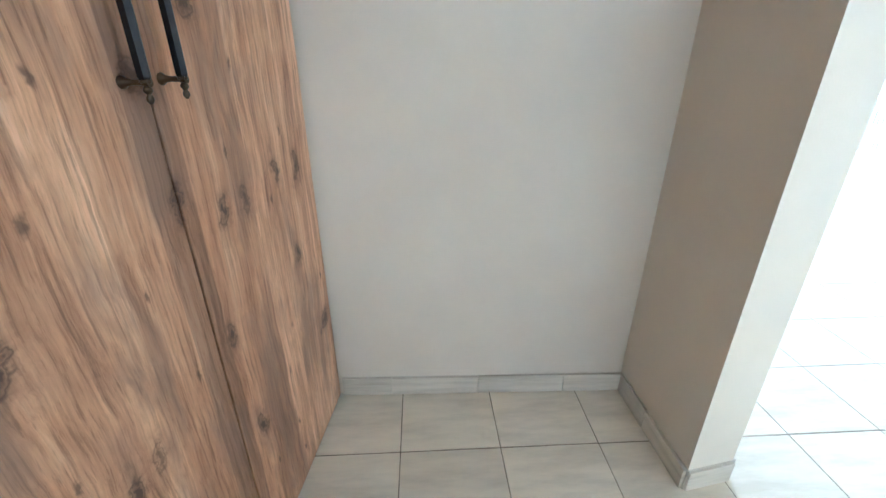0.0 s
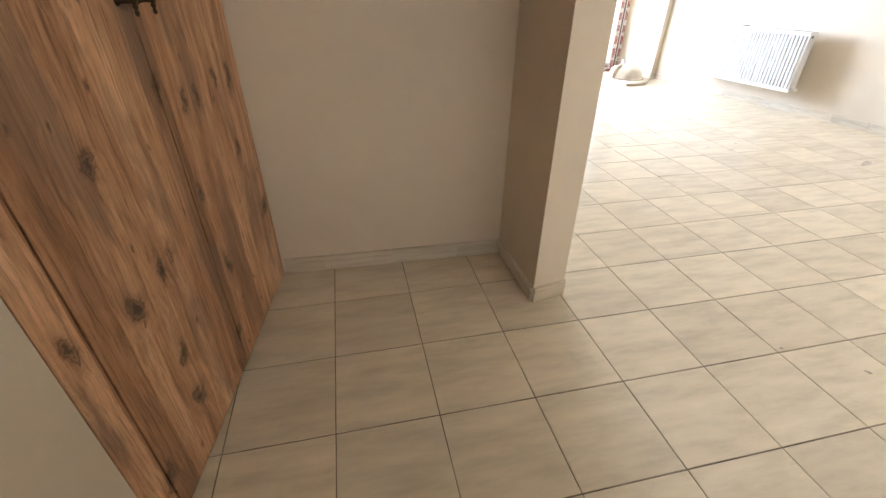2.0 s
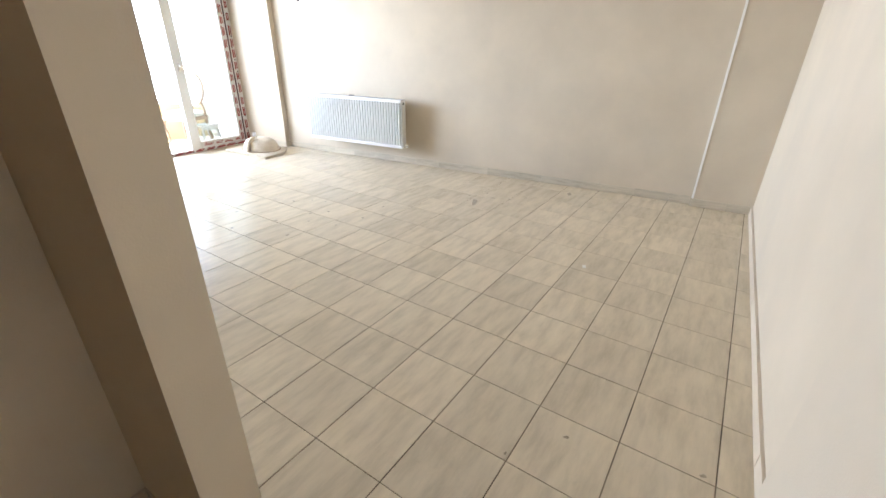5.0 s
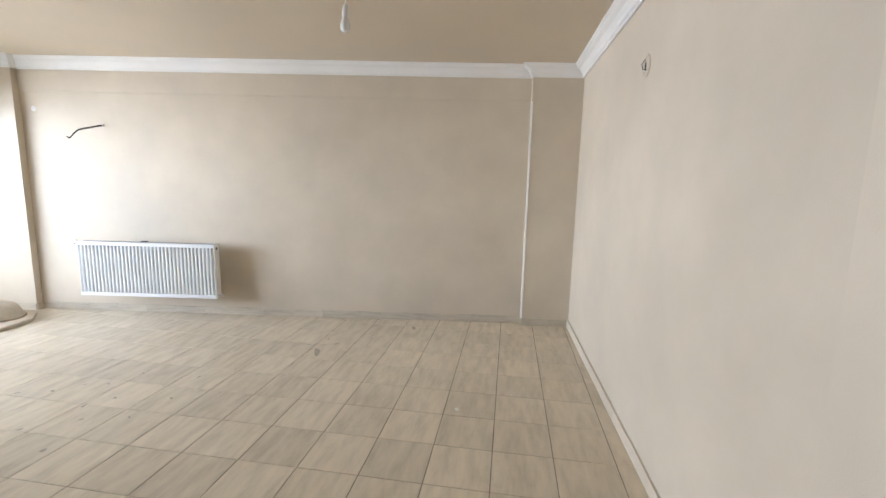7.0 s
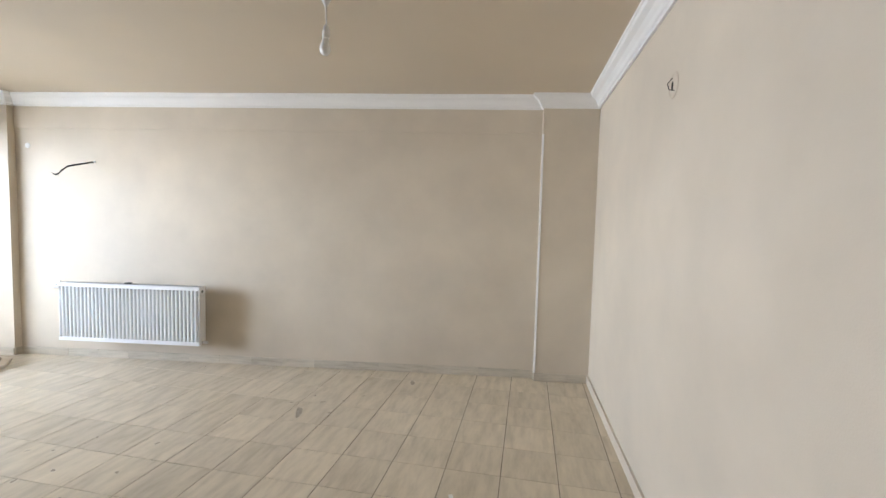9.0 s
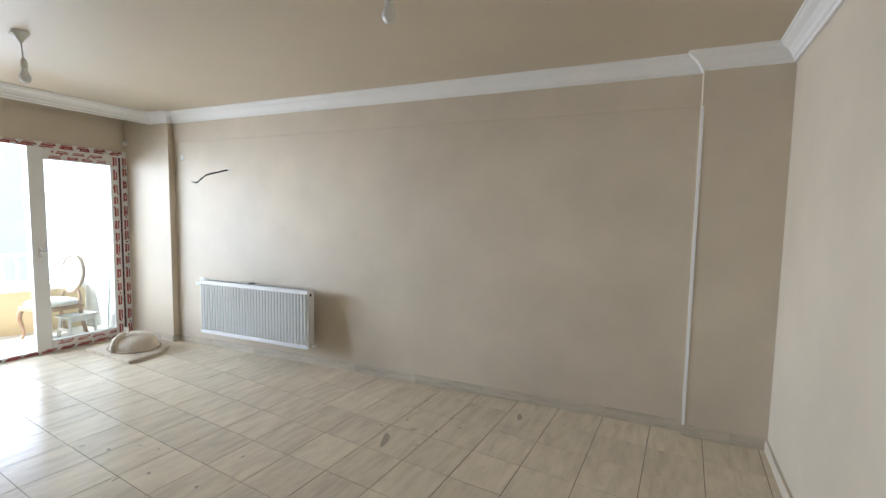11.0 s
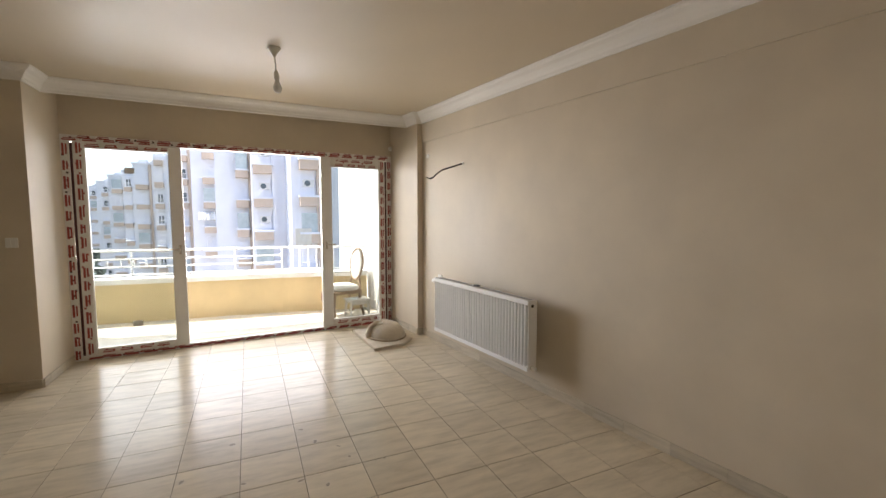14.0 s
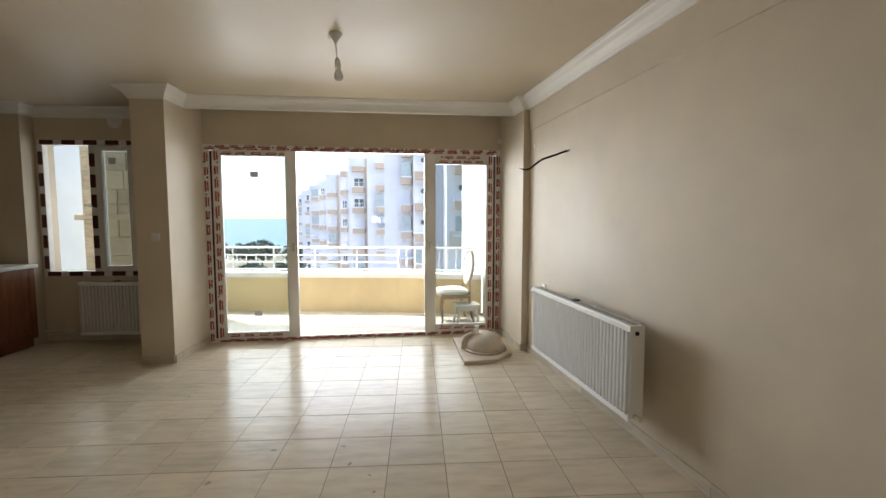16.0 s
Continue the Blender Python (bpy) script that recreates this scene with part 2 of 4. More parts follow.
FABRIC = varied("cream_upholstery", (0.62, 0.58, 0.50), (0.72, 0.69, 0.62), 18, 0.9, 0, 0.3)
STOOL_WOOD = varied("worn_stool_wood", (0.52, 0.47, 0.40), (0.70, 0.66, 0.60), 9, 0.75, 0, 0.2, (1, 5, 5))
PAINT_BLOB = varied("pale_paint_spill", (0.62, 0.70, 0.74), (0.74, 0.79, 0.82), 12, 0.5)
RAIL_WHITE = varied("white_rail_paint", (0.78, 0.79, 0.79), (0.84, 0.84, 0.83), 6, 0.4)
CAP_WHITE = varied("parapet_cap_stone", (0.72, 0.71, 0.68), (0.82, 0.81, 0.78), 5, 0.6)
STAIN = varied("dark_floor_stain", (0.25, 0.205, 0.145), (0.43, 0.365, 0.265), 40, 0.6)
PAPER = varied("paper_scrap", (0.72, 0.70, 0.64), (0.80, 0.79, 0.74), 20, 0.8)
STICKER = varied("grey_sticker", (0.58, 0.60, 0.60), (0.68, 0.70, 0.70), 14, 0.5)
WORKTOP = varied("white_worktop", (0.72, 0.71, 0.69), (0.80, 0.79, 0.77), 6, 0.25)
FACADE = varied("white_facade_render", (0.76, 0.77, 0.82), (0.82, 0.83, 0.87), 0.5, 0.85, 0, 0.1)
FACADE_TAN = varied("tan_parapet_render", (0.54, 0.44, 0.36), (0.62, 0.51, 0.42), 1.5, 0.85)
DARK_GLASS = varied("dark_window_glass", (0.05, 0.07, 0.08), (0.12, 0.15, 0.17), 1.2, 0.08)
PALE_GLASS = varied("curtained_window", (0.38, 0.45, 0.47), (0.52, 0.58, 0.59), 2.0, 0.2)
AC_GREY = varied("air_conditioner_case", (0.62, 0.62, 0.60), (0.70, 0.70, 0.68), 3, 0.5)
LEAF = varied("far_foliage", (0.12, 0.16, 0.14), (0.19, 0.23, 0.195), 0.8, 0.8)
BARK = varied("bark", (0.08, 0.06, 0.045), (0.14, 0.11, 0.08), 3, 0.9)
GROUND = varied("dry_ground", (0.16, 0.15, 0.11), (0.28, 0.25, 0.19), 0.06, 0.9)
SEA, snt, sb = mat("sea_water", (0.15, 0.235, 0.26), 0.3)
bump(snt, sb, noise_tex(snt, coords(snt).outputs[0], 0.3, 5).outputs[0], 0.6, 0.4)
STONE = tile_material("cream_stone", (0.62, 0.54, 0.40), (0.48, 0.41, 0.30), (1.5, 1.5, 4), 0.8, 0.25)

GLASS = bpy.data.materials.new("window_glass")
GLASS.use_nodes = True
gnt = GLASS.node_tree
gnt.nodes.remove(gnt.nodes["Principled BSDF"])
g_clear, g_gloss, g_mix = (gnt.nodes.new(k) for k in ("ShaderNodeBsdfTransparent", "ShaderNodeBsdfGlossy", "ShaderNodeMixShader"))
g_clear.inputs[0].default_value, g_gloss.inputs["Roughness"].default_value = (0.80, 0.83, 0.82, 1), 0.02
gnt.links.new(node(gnt, "ShaderNodeFresnel", IOR=1.45).outputs[0], g_mix.inputs[0])
gnt.links.new(g_clear.outputs[0], g_mix.inputs[1])
gnt.links.new(g_gloss.outputs[0], g_mix.inputs[2])
gnt.links.new(g_mix.outputs[0], gnt.nodes["Material Output"].inputs[0])
BULB_GLASS, bnt, bb = mat("milky_bulb_glass", (0.86, 0.85, 0.82), 0.25)
bb.inputs["Coat Weight"].default_value = 0.3


# ---- building helpers ----
def part(name, bm, material, parent=None, label="", smooth=False):
    """Links a bmesh as one mesh object, under a thing or a part."""
    me = bpy.data.meshes.new(name)
    bmesh.ops.recalc_face_normals(bm, faces=bm.faces)
    bm.to_mesh(me)
    bm.free()
    for m in (material if isinstance(material, (list, tuple)) else [material]):
        me.materials.append(m)
    if smooth:
        for p in me.polygons:
            p.use_smooth = True
        me.set_sharp_from_angle(angle=radians(40))
    ob = new(name, me)
    if parent is not None:
        ob.parent = parent
    if label:
        ob["label"] = label
    return ob


def thing(name, label, category, group="", place=(0, 0, 0), turn=0.0, kind=""):
    ob = new(name)
    ob.empty_display_size = 0.05
    ob.matrix_world = pose(*place, 0, 0, turn)
    return tagged(ob, label, category, group, kind)


def box(bm, x0, y0, z0, x1, y1, z1, bevel=0.0, m=None):
    r = bmesh.ops.create_cube(bm, size=1)
    vs = r["verts"]
    t = Matrix.Translation(((x0 + x1) / 2, (y0 + y1) / 2, (z0 + z1) / 2)) @ Matrix.Diagonal((x1 - x0, y1 - y0, z1 - z0, 1))
    bmesh.ops.transform(bm, matrix=(m @ t) if m else t, verts=vs)
    if bevel:
        es = list({e for v in vs for e in v.link_edges})
        bmesh.ops.bevel(bm, geom=es, offset=bevel, segments=2, affect="EDGES", profile=0.6)
    return bm


def B(x0, y0, z0, x1, y1, z1, bevel=0.0, m=None):
    return box(bmesh.new(), x0, y0, z0, x1, y1, z1, bevel, m)


def prism(bm, pts, z0, z1):
    lo = [bm.verts.new((x, y, z0)) for x, y in pts]
    hi = [bm.verts.new((x, y, z1)) for x, y in pts]
    bm.faces.new(lo[::-1])
    bm.faces.new(hi)
    for i in range(len(pts)):
        j = (i + 1) % len(pts)
        bm.faces.new((lo[i], lo[j], hi[j], hi[i]))
    return bm


def tube(bm, pts, radii, sides=10, squash=1.0, caps=True):
    """A round bar along points; radii one number or one for each point."""
    pts = [Vector(p) for p in pts]
    radii = radii if isinstance(radii, (list, tuple)) else [radii] * len(pts)
    rings, ref = [], None
    for i, p in enumerate(pts):
        d = (pts[min(i + 1, len(pts) - 1)] - pts[max(i - 1, 0)]).normalized()
        if ref is None:
            ref = Vector((0, 0, 1)) if abs(d.z) < 0.9 else Vector((1, 0, 0))
        u = d.cross(ref).normalized()
        v = u.cross(d).normalized()
        ref = v
        rings.append([bm.verts.new(p + radii[i] * (math.cos(a) * u + squash * math.sin(a) * v)) for a in (2 * math.pi * k / sides for k in range(sides))])
    for a, b in zip(rings, rings[1:]):
        for k in range(sides):
            bm.faces.new((a[k], a[(k + 1) % sides], b[(k + 1) % sides], b[k]))
    if caps:
        bm.faces.new(rings[0][::-1])
        bm.faces.new(rings[-1])
    return bm


def lathe(bm, prof, sides=20, m=None):
    """Turns (radius, z) pairs about z."""
    rings = []
    for r, z in prof:
        ring = [Vector((r * math.cos(2 * math.pi * k / sides), r * math.sin(2 * math.pi * k / sides), z)) for k in range(sides)]
        rings.append([bm.verts.new(m @ c if m else c) for c in ring])
    for a, b in zip(rings, rings[1:]):
        for k in range(sides):
            bm.faces.new((a[k], a[(k + 1) % sides], b[(k + 1) % sides], b[k]))
    bm.faces.new(rings[0][::-1])
    bm.faces.new(rings[-1])
    return bm


def inset_path(path, d):
    """The open path moved d to its left, mitred."""
    out = []
    for i, p in enumerate(path):
        p = Vector(p)
        dirs = []
        if i:
            dirs.append((p - Vector(path[i - 1])).normalized())
        if i < len(path) - 1:
            dirs.append((Vector(path[i + 1]) - p).normalized())
        ns = [Vector((-q.y, q.x)) for q in dirs]
        n = sum(ns, Vector((0, 0)))
        n = n / max(0.2, n.dot(ns[0])) if len(ns) == 2 else ns[0]
        out.append(p + n * d)
    return out


def sweep(bm, path, prof):
    """Sweeps a closed profile of (distance to the left, z) along a 2D path."""
    rows = [inset_path(path, d) for d, _ in prof]
    grid = [[bm.verts.new((rows[k][i].x, rows[k][i].y, prof[k][1])) for k in range(len(prof))] for i in range(len(path))]
    for a, b in zip(grid, grid[1:]):
        for k in range(len(prof)):
            l = (k + 1) % len(prof)
            bm.faces.new((a[k], a[l], b[l], b[k]))
    bm.faces.new(grid[0][::-1])
    bm.faces.new(grid[-1])
    return bm


def struct(name, bm, material, label, category="wall"):
    return tagged(part(name, bm, material), label, category, kind="structure")


# ---- plan ----
H = 2.71
SLOPE = 0.1295
RA = math.degrees(math.atan(SLOPE))


def xw(y):
    return 5.375 - SLOPE * y


def xp(y):
    return xw(y) - 0.075


def yd(x):
    return 6.005 + 0.074 * (x - 1.04)


def ys(x):
    return -0.50 + 0.025 * x


NE = (4.492, yd(4.492))
P1 = 5.503

struct("floor_slab", prism(bmesh.new(), [(-3.2, -3.2), (6.2, -3.2), (6.2, 6.0), (5.2, 6.10), (5.2, 6.45), (-3.2, 6.35)], -0.25, -0.0035), GROUT, "dark cement grout bed between floor tiles", "floor")
struct("ceiling", prism(bmesh.new(), [(-3.2, -3.2), (6.2, -3.2), (5.2, 6.55), (-3.2, 6.55)], H, H + 0.2), CEIL, "beige painted flat plaster ceiling", "ceiling")
struct("wall_east", prism(bmesh.new(), [(xw(-0.6), -0.6), (xw(-0.6) + 0.22, -0.6), (xw(6.5) + 0.22, 6.5), (xw(6.5), 6.5)], 0, H), WALL, "beige painted long plaster wall behind the radiator")
struct("pilaster_south", prism(bmesh.new(), [(xp(-0.6), -0.6), (xw(-0.6), -0.6), (xw(0.15), 0.15), (xp(0.14), 0.14)], 0, H), WALL, "beige painted shallow pilaster at the wall corner", "pilaster")
struct("pilaster_north", prism(bmesh.new(), [(xp(P1), P1), (xw(P1), P1 + 0.01), (xw(6.40), 6.40), (xp(6.40), 6.40)], 0, H), WALL, "beige painted shallow pilaster beside the balcony door", "pilaster")
# White strip that paints in the window light on the pilaster's return face.
struct("lit_return_strip", prism(bmesh.new(), [(xp(0.14) - 0.003, 0.128), (xp(0.14) + 0.012, 0.128), (xp(0.14) + 0.012, 0.147), (xp(0.14) - 0.003, 0.147)], 0.08, 2.36), WHITE, "white strip painted as the window-lit return of the pilaster", "trim")
struct("beam_east", prism(bmesh.new(), [(xw(0.14) - 0.016, 0.14), (xw(0.14), 0.14), (xw(P1), P1), (xw(P1) - 0.016, P1)], 2.375, H), WALL, "beige painted shallow beam under the cornice", "beam")
# south wall and its thicker end by the hall
struct("wall_south", prism(bmesh.new(), [(1.632, ys(1.632)), (1.632, ys(1.632) - 0.2), (xw(-0.36) + 0.2, ys(5.4) - 0.2), (xw(-0.36) + 0.2, ys(5.4))], 0, H), WALL, "pale beige painted plain plaster wall")
struct("wall_end_south", prism(bmesh.new(), [(0.71, -0.367), (0.71, -0.60), (1.632, -0.60), (1.632, -0.355)], 0, H), WALL, "beige painted wall end beside the hall")
# partition between alcove and living room, alcove back, kitchen side
struct("partition", prism(bmesh.new(), [(0.768, 0.850), (0.926, 0.877), (0.900, 1.55), (0.745, 1.55)], 0, H), WALL, "beige painted partition wall end beside the alcove")
struct("wall_alcove", prism(bmesh.new(), [(-3.2, 1.395), (0.762, 1.281), (0.745, 1.55), (-3.2, 1.60)], 0, H), WALL, "beige painted alcove back wall")
# door wall
struct("wall_north_head", prism(bmesh.new(), [(1.03, yd(1.03)), (xp(6.26) + 0.02, yd(4.58)), (xp(6.26) + 0.02, yd(4.58) + 0.2), (1.03, yd(1.03) + 0.2)], 2.280, H), WALL, "beige painted plaster above the balcony door")
struct("wall_north_pier", prism(bmesh.new(), [(4.492, yd(4.492)), (4.70, yd(4.70)), (4.70, yd(4.7) + 0.2), (4.492, yd(4.492) + 0.2)], 0, 2.2795), WALL, "beige painted narrow pier beside the balcony door")
struct("column", prism(bmesh.new(), [(0.705, 5.315), (1.028, 5.305), (1.045, yd(1.04) + 0.2), (0.722, 6.30)], 0, H), WALL, "beige painted square column between kitchen and door", "column")
# kitchen: window wall in four pieces round its opening
KX0, KX1, KZ0, KZ1, KY = -0.885, 0.235, 0.77, 2.35, 6.2
for nm, a in (("wall_kitchen_sill", (KX0, KY, 0, KX1, KY + 0.22, KZ0)), ("wall_kitchen_head", (KX0, KY, KZ1, KX1, KY + 0.22, H)), ("wall_kitchen_pier", (KX1, KY, 0, 0.80, KY + 0.22, H)), ("wall_kitchen_side", (-3.0, KY, 0, KX0, KY + 0.22, H))):
    struct(nm, B(*a), WALL, "beige painted kitchen wall round the window")
struct("wall_kitchen_nib", B(-3.0, 6.02, 0, -0.915, 6.198, H), WALL, "beige painted wall above the kitchen worktop")
struct("wall_kitchen_west", B(-3.2, 1.55, 0, -3.0, 6.42, H), WALL, "plain beige kitchen wall")
# hall round the start of the walk
DW = Vector((-0.1325, -0.9912))
WA = Vector((-0.334, 1.292))


def along(s, off=0.0):
    """A point on the wardrobe's front line, off metres into the room."""
    q = WA + DW * s
    n = Vector((0.9912, -0.1325))
    return (q.x + n.x * off, q.y + n.y * off)


struct("wall_hall_west", prism(bmesh.new(), [along(1.216, 0.012), along(4.4, 0.012), along(4.4, -0.2), along(1.216, -0.2)], 0, H), WALL, "pale beige painted hall wall beside the wardrobe")
struct("wall_niche_side", prism(bmesh.new(), [along(1.216, -0.2), along(1.216, -0.72), along(1.35, -0.72), along(1.35, -0.2)], 0, H), WALL, "plain niche wall beside the wardrobe")
struct("wall_niche_back", prism(bmesh.new(), [along(-0.3, -0.70), along(1.5, -0.70), along(1.5, -0.80), along(-0.3, -0.80)], 0, H), WALL, "plain niche wall behind the wardrobe")
# This opening is unseen and added to let light into the hall.
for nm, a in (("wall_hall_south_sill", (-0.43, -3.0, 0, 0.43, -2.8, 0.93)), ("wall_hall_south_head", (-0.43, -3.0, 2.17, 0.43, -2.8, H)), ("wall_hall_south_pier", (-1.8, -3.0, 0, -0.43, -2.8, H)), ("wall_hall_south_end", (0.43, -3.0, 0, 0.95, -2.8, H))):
    struct(nm, B(*a), WALL, "plain beige hall wall round an added unseen light opening")
# Unseen wall, added to block blue sky and bounce warmer light inside.
struct("hall_sky_blocker", B(-3.0, -4.5, -4.0, 3.0, -4.3, 7.0), WALL, "unseen beige wall added to cut blue sky light into the hall")
struct("wall_hall_east", B(0.712, -2.8, 0, 0.91, -0.60, H), WALL, "plain beige hall wall")

# cornice all round
CORN = [(-0.003, H - 0.115), (0.012, H - 0.115), (0.016, H - 0.098), (0.026, H - 0.09), (0.036, H - 0.07), (0.058, H - 0.046), (0.088, H - 0.03), (0.098, H - 0.016), (0.106, H - 0.014), (0.108, H + 0.002), (-0.003, H + 0.002)]
CPATH = [(0.71, -0.60), (0.71, -0.367), (1.632, -0.355), (1.632, ys(1.632)), (xp(-0.364), ys(5.35)), (xp(0.14), 0.14), (xw(0.14) - 0.016, 0.145), (xw(P1) - 0.016, P1 - 0.005), (xp(P1), P1), (xp(5.78), 5.78), (1.034, 5.635), (1.028, 5.305), (0.705, 5.315), (0.72, 6.198), (-0.914, 6.198), (-0.914, 6.02), (-3.0, 6.02)]
struct("cornice", sweep(bmesh.new(), CPATH, CORN), WHITE, "white moulded gypsum cornice along the ceiling", "cornice")

struct("curtain_board", prism(bmesh.new(), [(1.035, 5.638), (xp(5.783) + 0.004, 5.783), (xp(5.805) + 0.004, 5.805), (1.035, 5.660)], H - 0.118, H), WHITE, "white board carrying the cornice before the curtain recess", "trim")

# ---- balcony shell ----
PARAPET = [(-0.15, 7.93), (3.15, 7.62), (4.42, 7.36)]
struct("balcony_slab", prism(bmesh.new(), [(-0.3, 6.15), (5.0, 6.40), (4.6, 7.50), (3.2, 7.80), (-0.3, 8.12)], -0.30, -0.031), GROUT, "grey cement balcony slab under the tiles", "floor")
struct("balcony_parapet", sweep(bmesh.new(), PARAPET, [(0, -0.03), (0, 0.52), (0.14, 0.52), (0.14, -0.5), (0.0, -0.5)]), BALCONY_YELLOW, "yellow rendered balcony parapet", "parapet")
struct("parapet_cap", sweep(bmesh.new(), PARAPET, [(-0.035, 0.52), (-0.035, 0.585), (-0.025, 0.597), (0.165, 0.597), (0.175, 0.585), (0.175, 0.52)]), CAP_WHITE, "white stone capping on the balcony parapet", "parapet cap")
# Its unseen western strip is added to keep sun off the kitchen window.
struct("balcony_ceiling", prism(bmesh.new(), [(-3.4, 6.45), (0.0, 6.45), (5.2, 6.66), (5.0, 7.30), (3.2, 7.70), (0.0, 7.95), (-0.05, 7.25), (-3.4, 7.25)], 2.75, 2.95), BALCONY_WHITE, "white rendered slab over the balcony, with an added eave shading the kitchen window", "ceiling")
struct("balcony_wall_east", prism(bmesh.new(), [(4.60, 6.46), (4.80, 6.46), (4.49, 8.90), (4.29, 8.90)], 0.63, 2.75), BALCONY_WHITE, "white rendered balcony side wall")
struct("balcony_wall_east_dado", prism(bmesh.new(), [(4.597, 6.46), (4.80, 6.46), (4.49, 8.90), (4.287, 8.90)], -0.3, 0.63), CAP_WHITE, "pale rendered lower balcony side wall")
struct("balcony_wall_west", prism(bmesh.new(), [(-0.05, 6.42), (0.12, 6.42), (0.06, 7.90), (-0.11, 7.92)], -0.3, 2.75), BALCONY_WHITE, "white rendered balcony end wall")


def bar(bm, a, b, r, sides=8):
    return tube(bm, [a, b], r, sides)


def railing():
    g = thing("balcony_railing", "white painted steel railing on the balcony parapet", "railing")
    for (ax, ay), (bx, by), flat in ((*inset_path(PARAPET, 0.07)[:2], True), (*inset_path(PARAPET, 0.07)[1:], False)):
        a, b = Vector((ax, ay)), Vector((bx, by))
        n = 5 if flat else 10
        for z in ((0.985, 0.865, 0.755, 0.64) if flat else (0.985, 0.64)):
            part("rail", bar(bmesh.new(), (a.x, a.y, z), (b.x, b.y, z), 0.017 if z > 0.9 else 0.011), RAIL_WHITE, g, "", True)
        for k in range(n + 1):
            p = a.lerp(b, k / n)
            if flat or k:
                part("baluster", bar(bmesh.new(), (p.x, p.y, 0.60), (p.x, p.y, 0.975), 0.013 if flat else 0.010), RAIL_WHITE, g, "", True)
    a, b = (Vector(p) for p in inset_path(PARAPET, 0.07)[:2])
    for k in range(8):
        p = a.lerp(b, (0.42 + 0.155 * k + 0.15) / 3.3)
        part("short_baluster", bar(bmesh.new(), (p.x, p.y, 0.755), (p.x, p.y, 0.865), 0.010), RAIL_WHITE, g, "", True)
    return g


railing()

# ---- balcony door: outer frame, two sashes, open middle ----
DA = math.degrees(math.atan(0.074))
DOOR_M = pose(1.04, yd(1.04), 0, 0, 0, DA)
door = tagged(new("door_1"), "white pvc balcony door with printed protective film", "door", kind="structure")
door.matrix_world = DOOR_M
DWID, DTOP = 3.462, 2.285


def film_bars(bm, u0, z0, u1, z1, y, rows=2, seed=0):
    """Broken red lettering-like bars printed along a film-covered member."""
    rnd = random.Random(seed)
    long_u = (u1 - u0) > (z1 - z0)
    L, W = (u1 - u0, z1 - z0) if long_u else (z1 - z0, u1 - u0)
    for r in range(rows):
        mid = W * (r + 0.5) / rows
        lines = ((-0.009, 0.0065, 0.0, 1.0), (0.009, 0.0040, 0.10, 0.95)) if long_u else ((-0.012, 0.0098, 0.0, 1.0), (0.013, 0.0070, 0.08, 0.95))
        s = rnd.uniform(0.0, 0.05) + 0.11 * r
        while s < L - 0.04:
            ln = min(rnd.uniform(0.09, 0.13), L - s - 0.005)
            for shift, half, a, b in lines:
                c = min(max(mid + shift, half), W - half)
                if long_u:
                    box(bm, u0 + s + a * ln, y - 0.0012, z0 + c - half, u0 + s + b * ln, y, z0 + c + half)
                else:
                    box(bm, u0 + c - half, y - 0.0012, z0 + s + a * ln, u0 + c + half, y, z0 + s + b * ln)
            s += ln + rnd.uniform(0.035, 0.065)
    return bm


def film_dots(bm, u0, z0, u1, z1, y, seed=0):
    rnd = random.Random(seed)
    long_u = (u1 - u0) > (z1 - z0)
    L = (u1 - u0) if long_u else (z1 - z0)
    s = 0.08
    while s < L - 0.04:
        w = rnd.uniform(0.2, 0.8)
        cu, cz = (u0 + s, z0 + w * (z1 - z0)) if long_u else (u0 + w * (u1 - u0), z0 + s)
        box(bm, cu - 0.009, y - 0.0011, cz - 0.009, cu + 0.009, y, cz + 0.009)
        s += rnd.uniform(0.05, 0.11)
    return bm


def member(name, parent, u0, z0, u1, z1, y0, y1, material, film=0, seed=1, label=""):
    ob = part(name, B(u0, y0, z0, u1, y1, z1, 0.004), material, parent, label)
    if film:
        part("film_print", film_bars(bmesh.new(), u0 + 0.006, z0 + 0.006, u1 - 0.006, z1 - 0.006, y0 - 0.001, film, seed), RED, ob, "broken red print on protective film")
        part("film_dots", film_dots(bmesh.new(), u0 + 0.006, z0 + 0.006, u1 - 0.006, z1 - 0.006, y0 - 0.001, seed + 7), SEAL, ob, "small dark printed dots")
    return ob


member("frame_head", door, 0.0, DTOP - 0.062, DWID, DTOP, -0.012, 0.07, FILM, 2, 3)
member("frame_jamb", door, 0.0, 0.0, 0.068, DTOP - 0.0635, -0.010, 0.07, FILM, 1, 4)
member("frame_jamb", door, DWID - 0.068, 0.0, DWID, DTOP - 0.0635, -0.010, 0.07, FILM, 1, 5)
member("threshold", door, 0.0695, 0.0, DWID - 0.0695, 0.045, -0.010, 0.07, FILM, 2, 6)
for u in (0.0705, DWID - 0.0915):
    part("seal_strip", B(u, 0.0, 0.05, u + 0.021, 0.03, DTOP - 0.075), MAROON, door, "dark red gap seal")


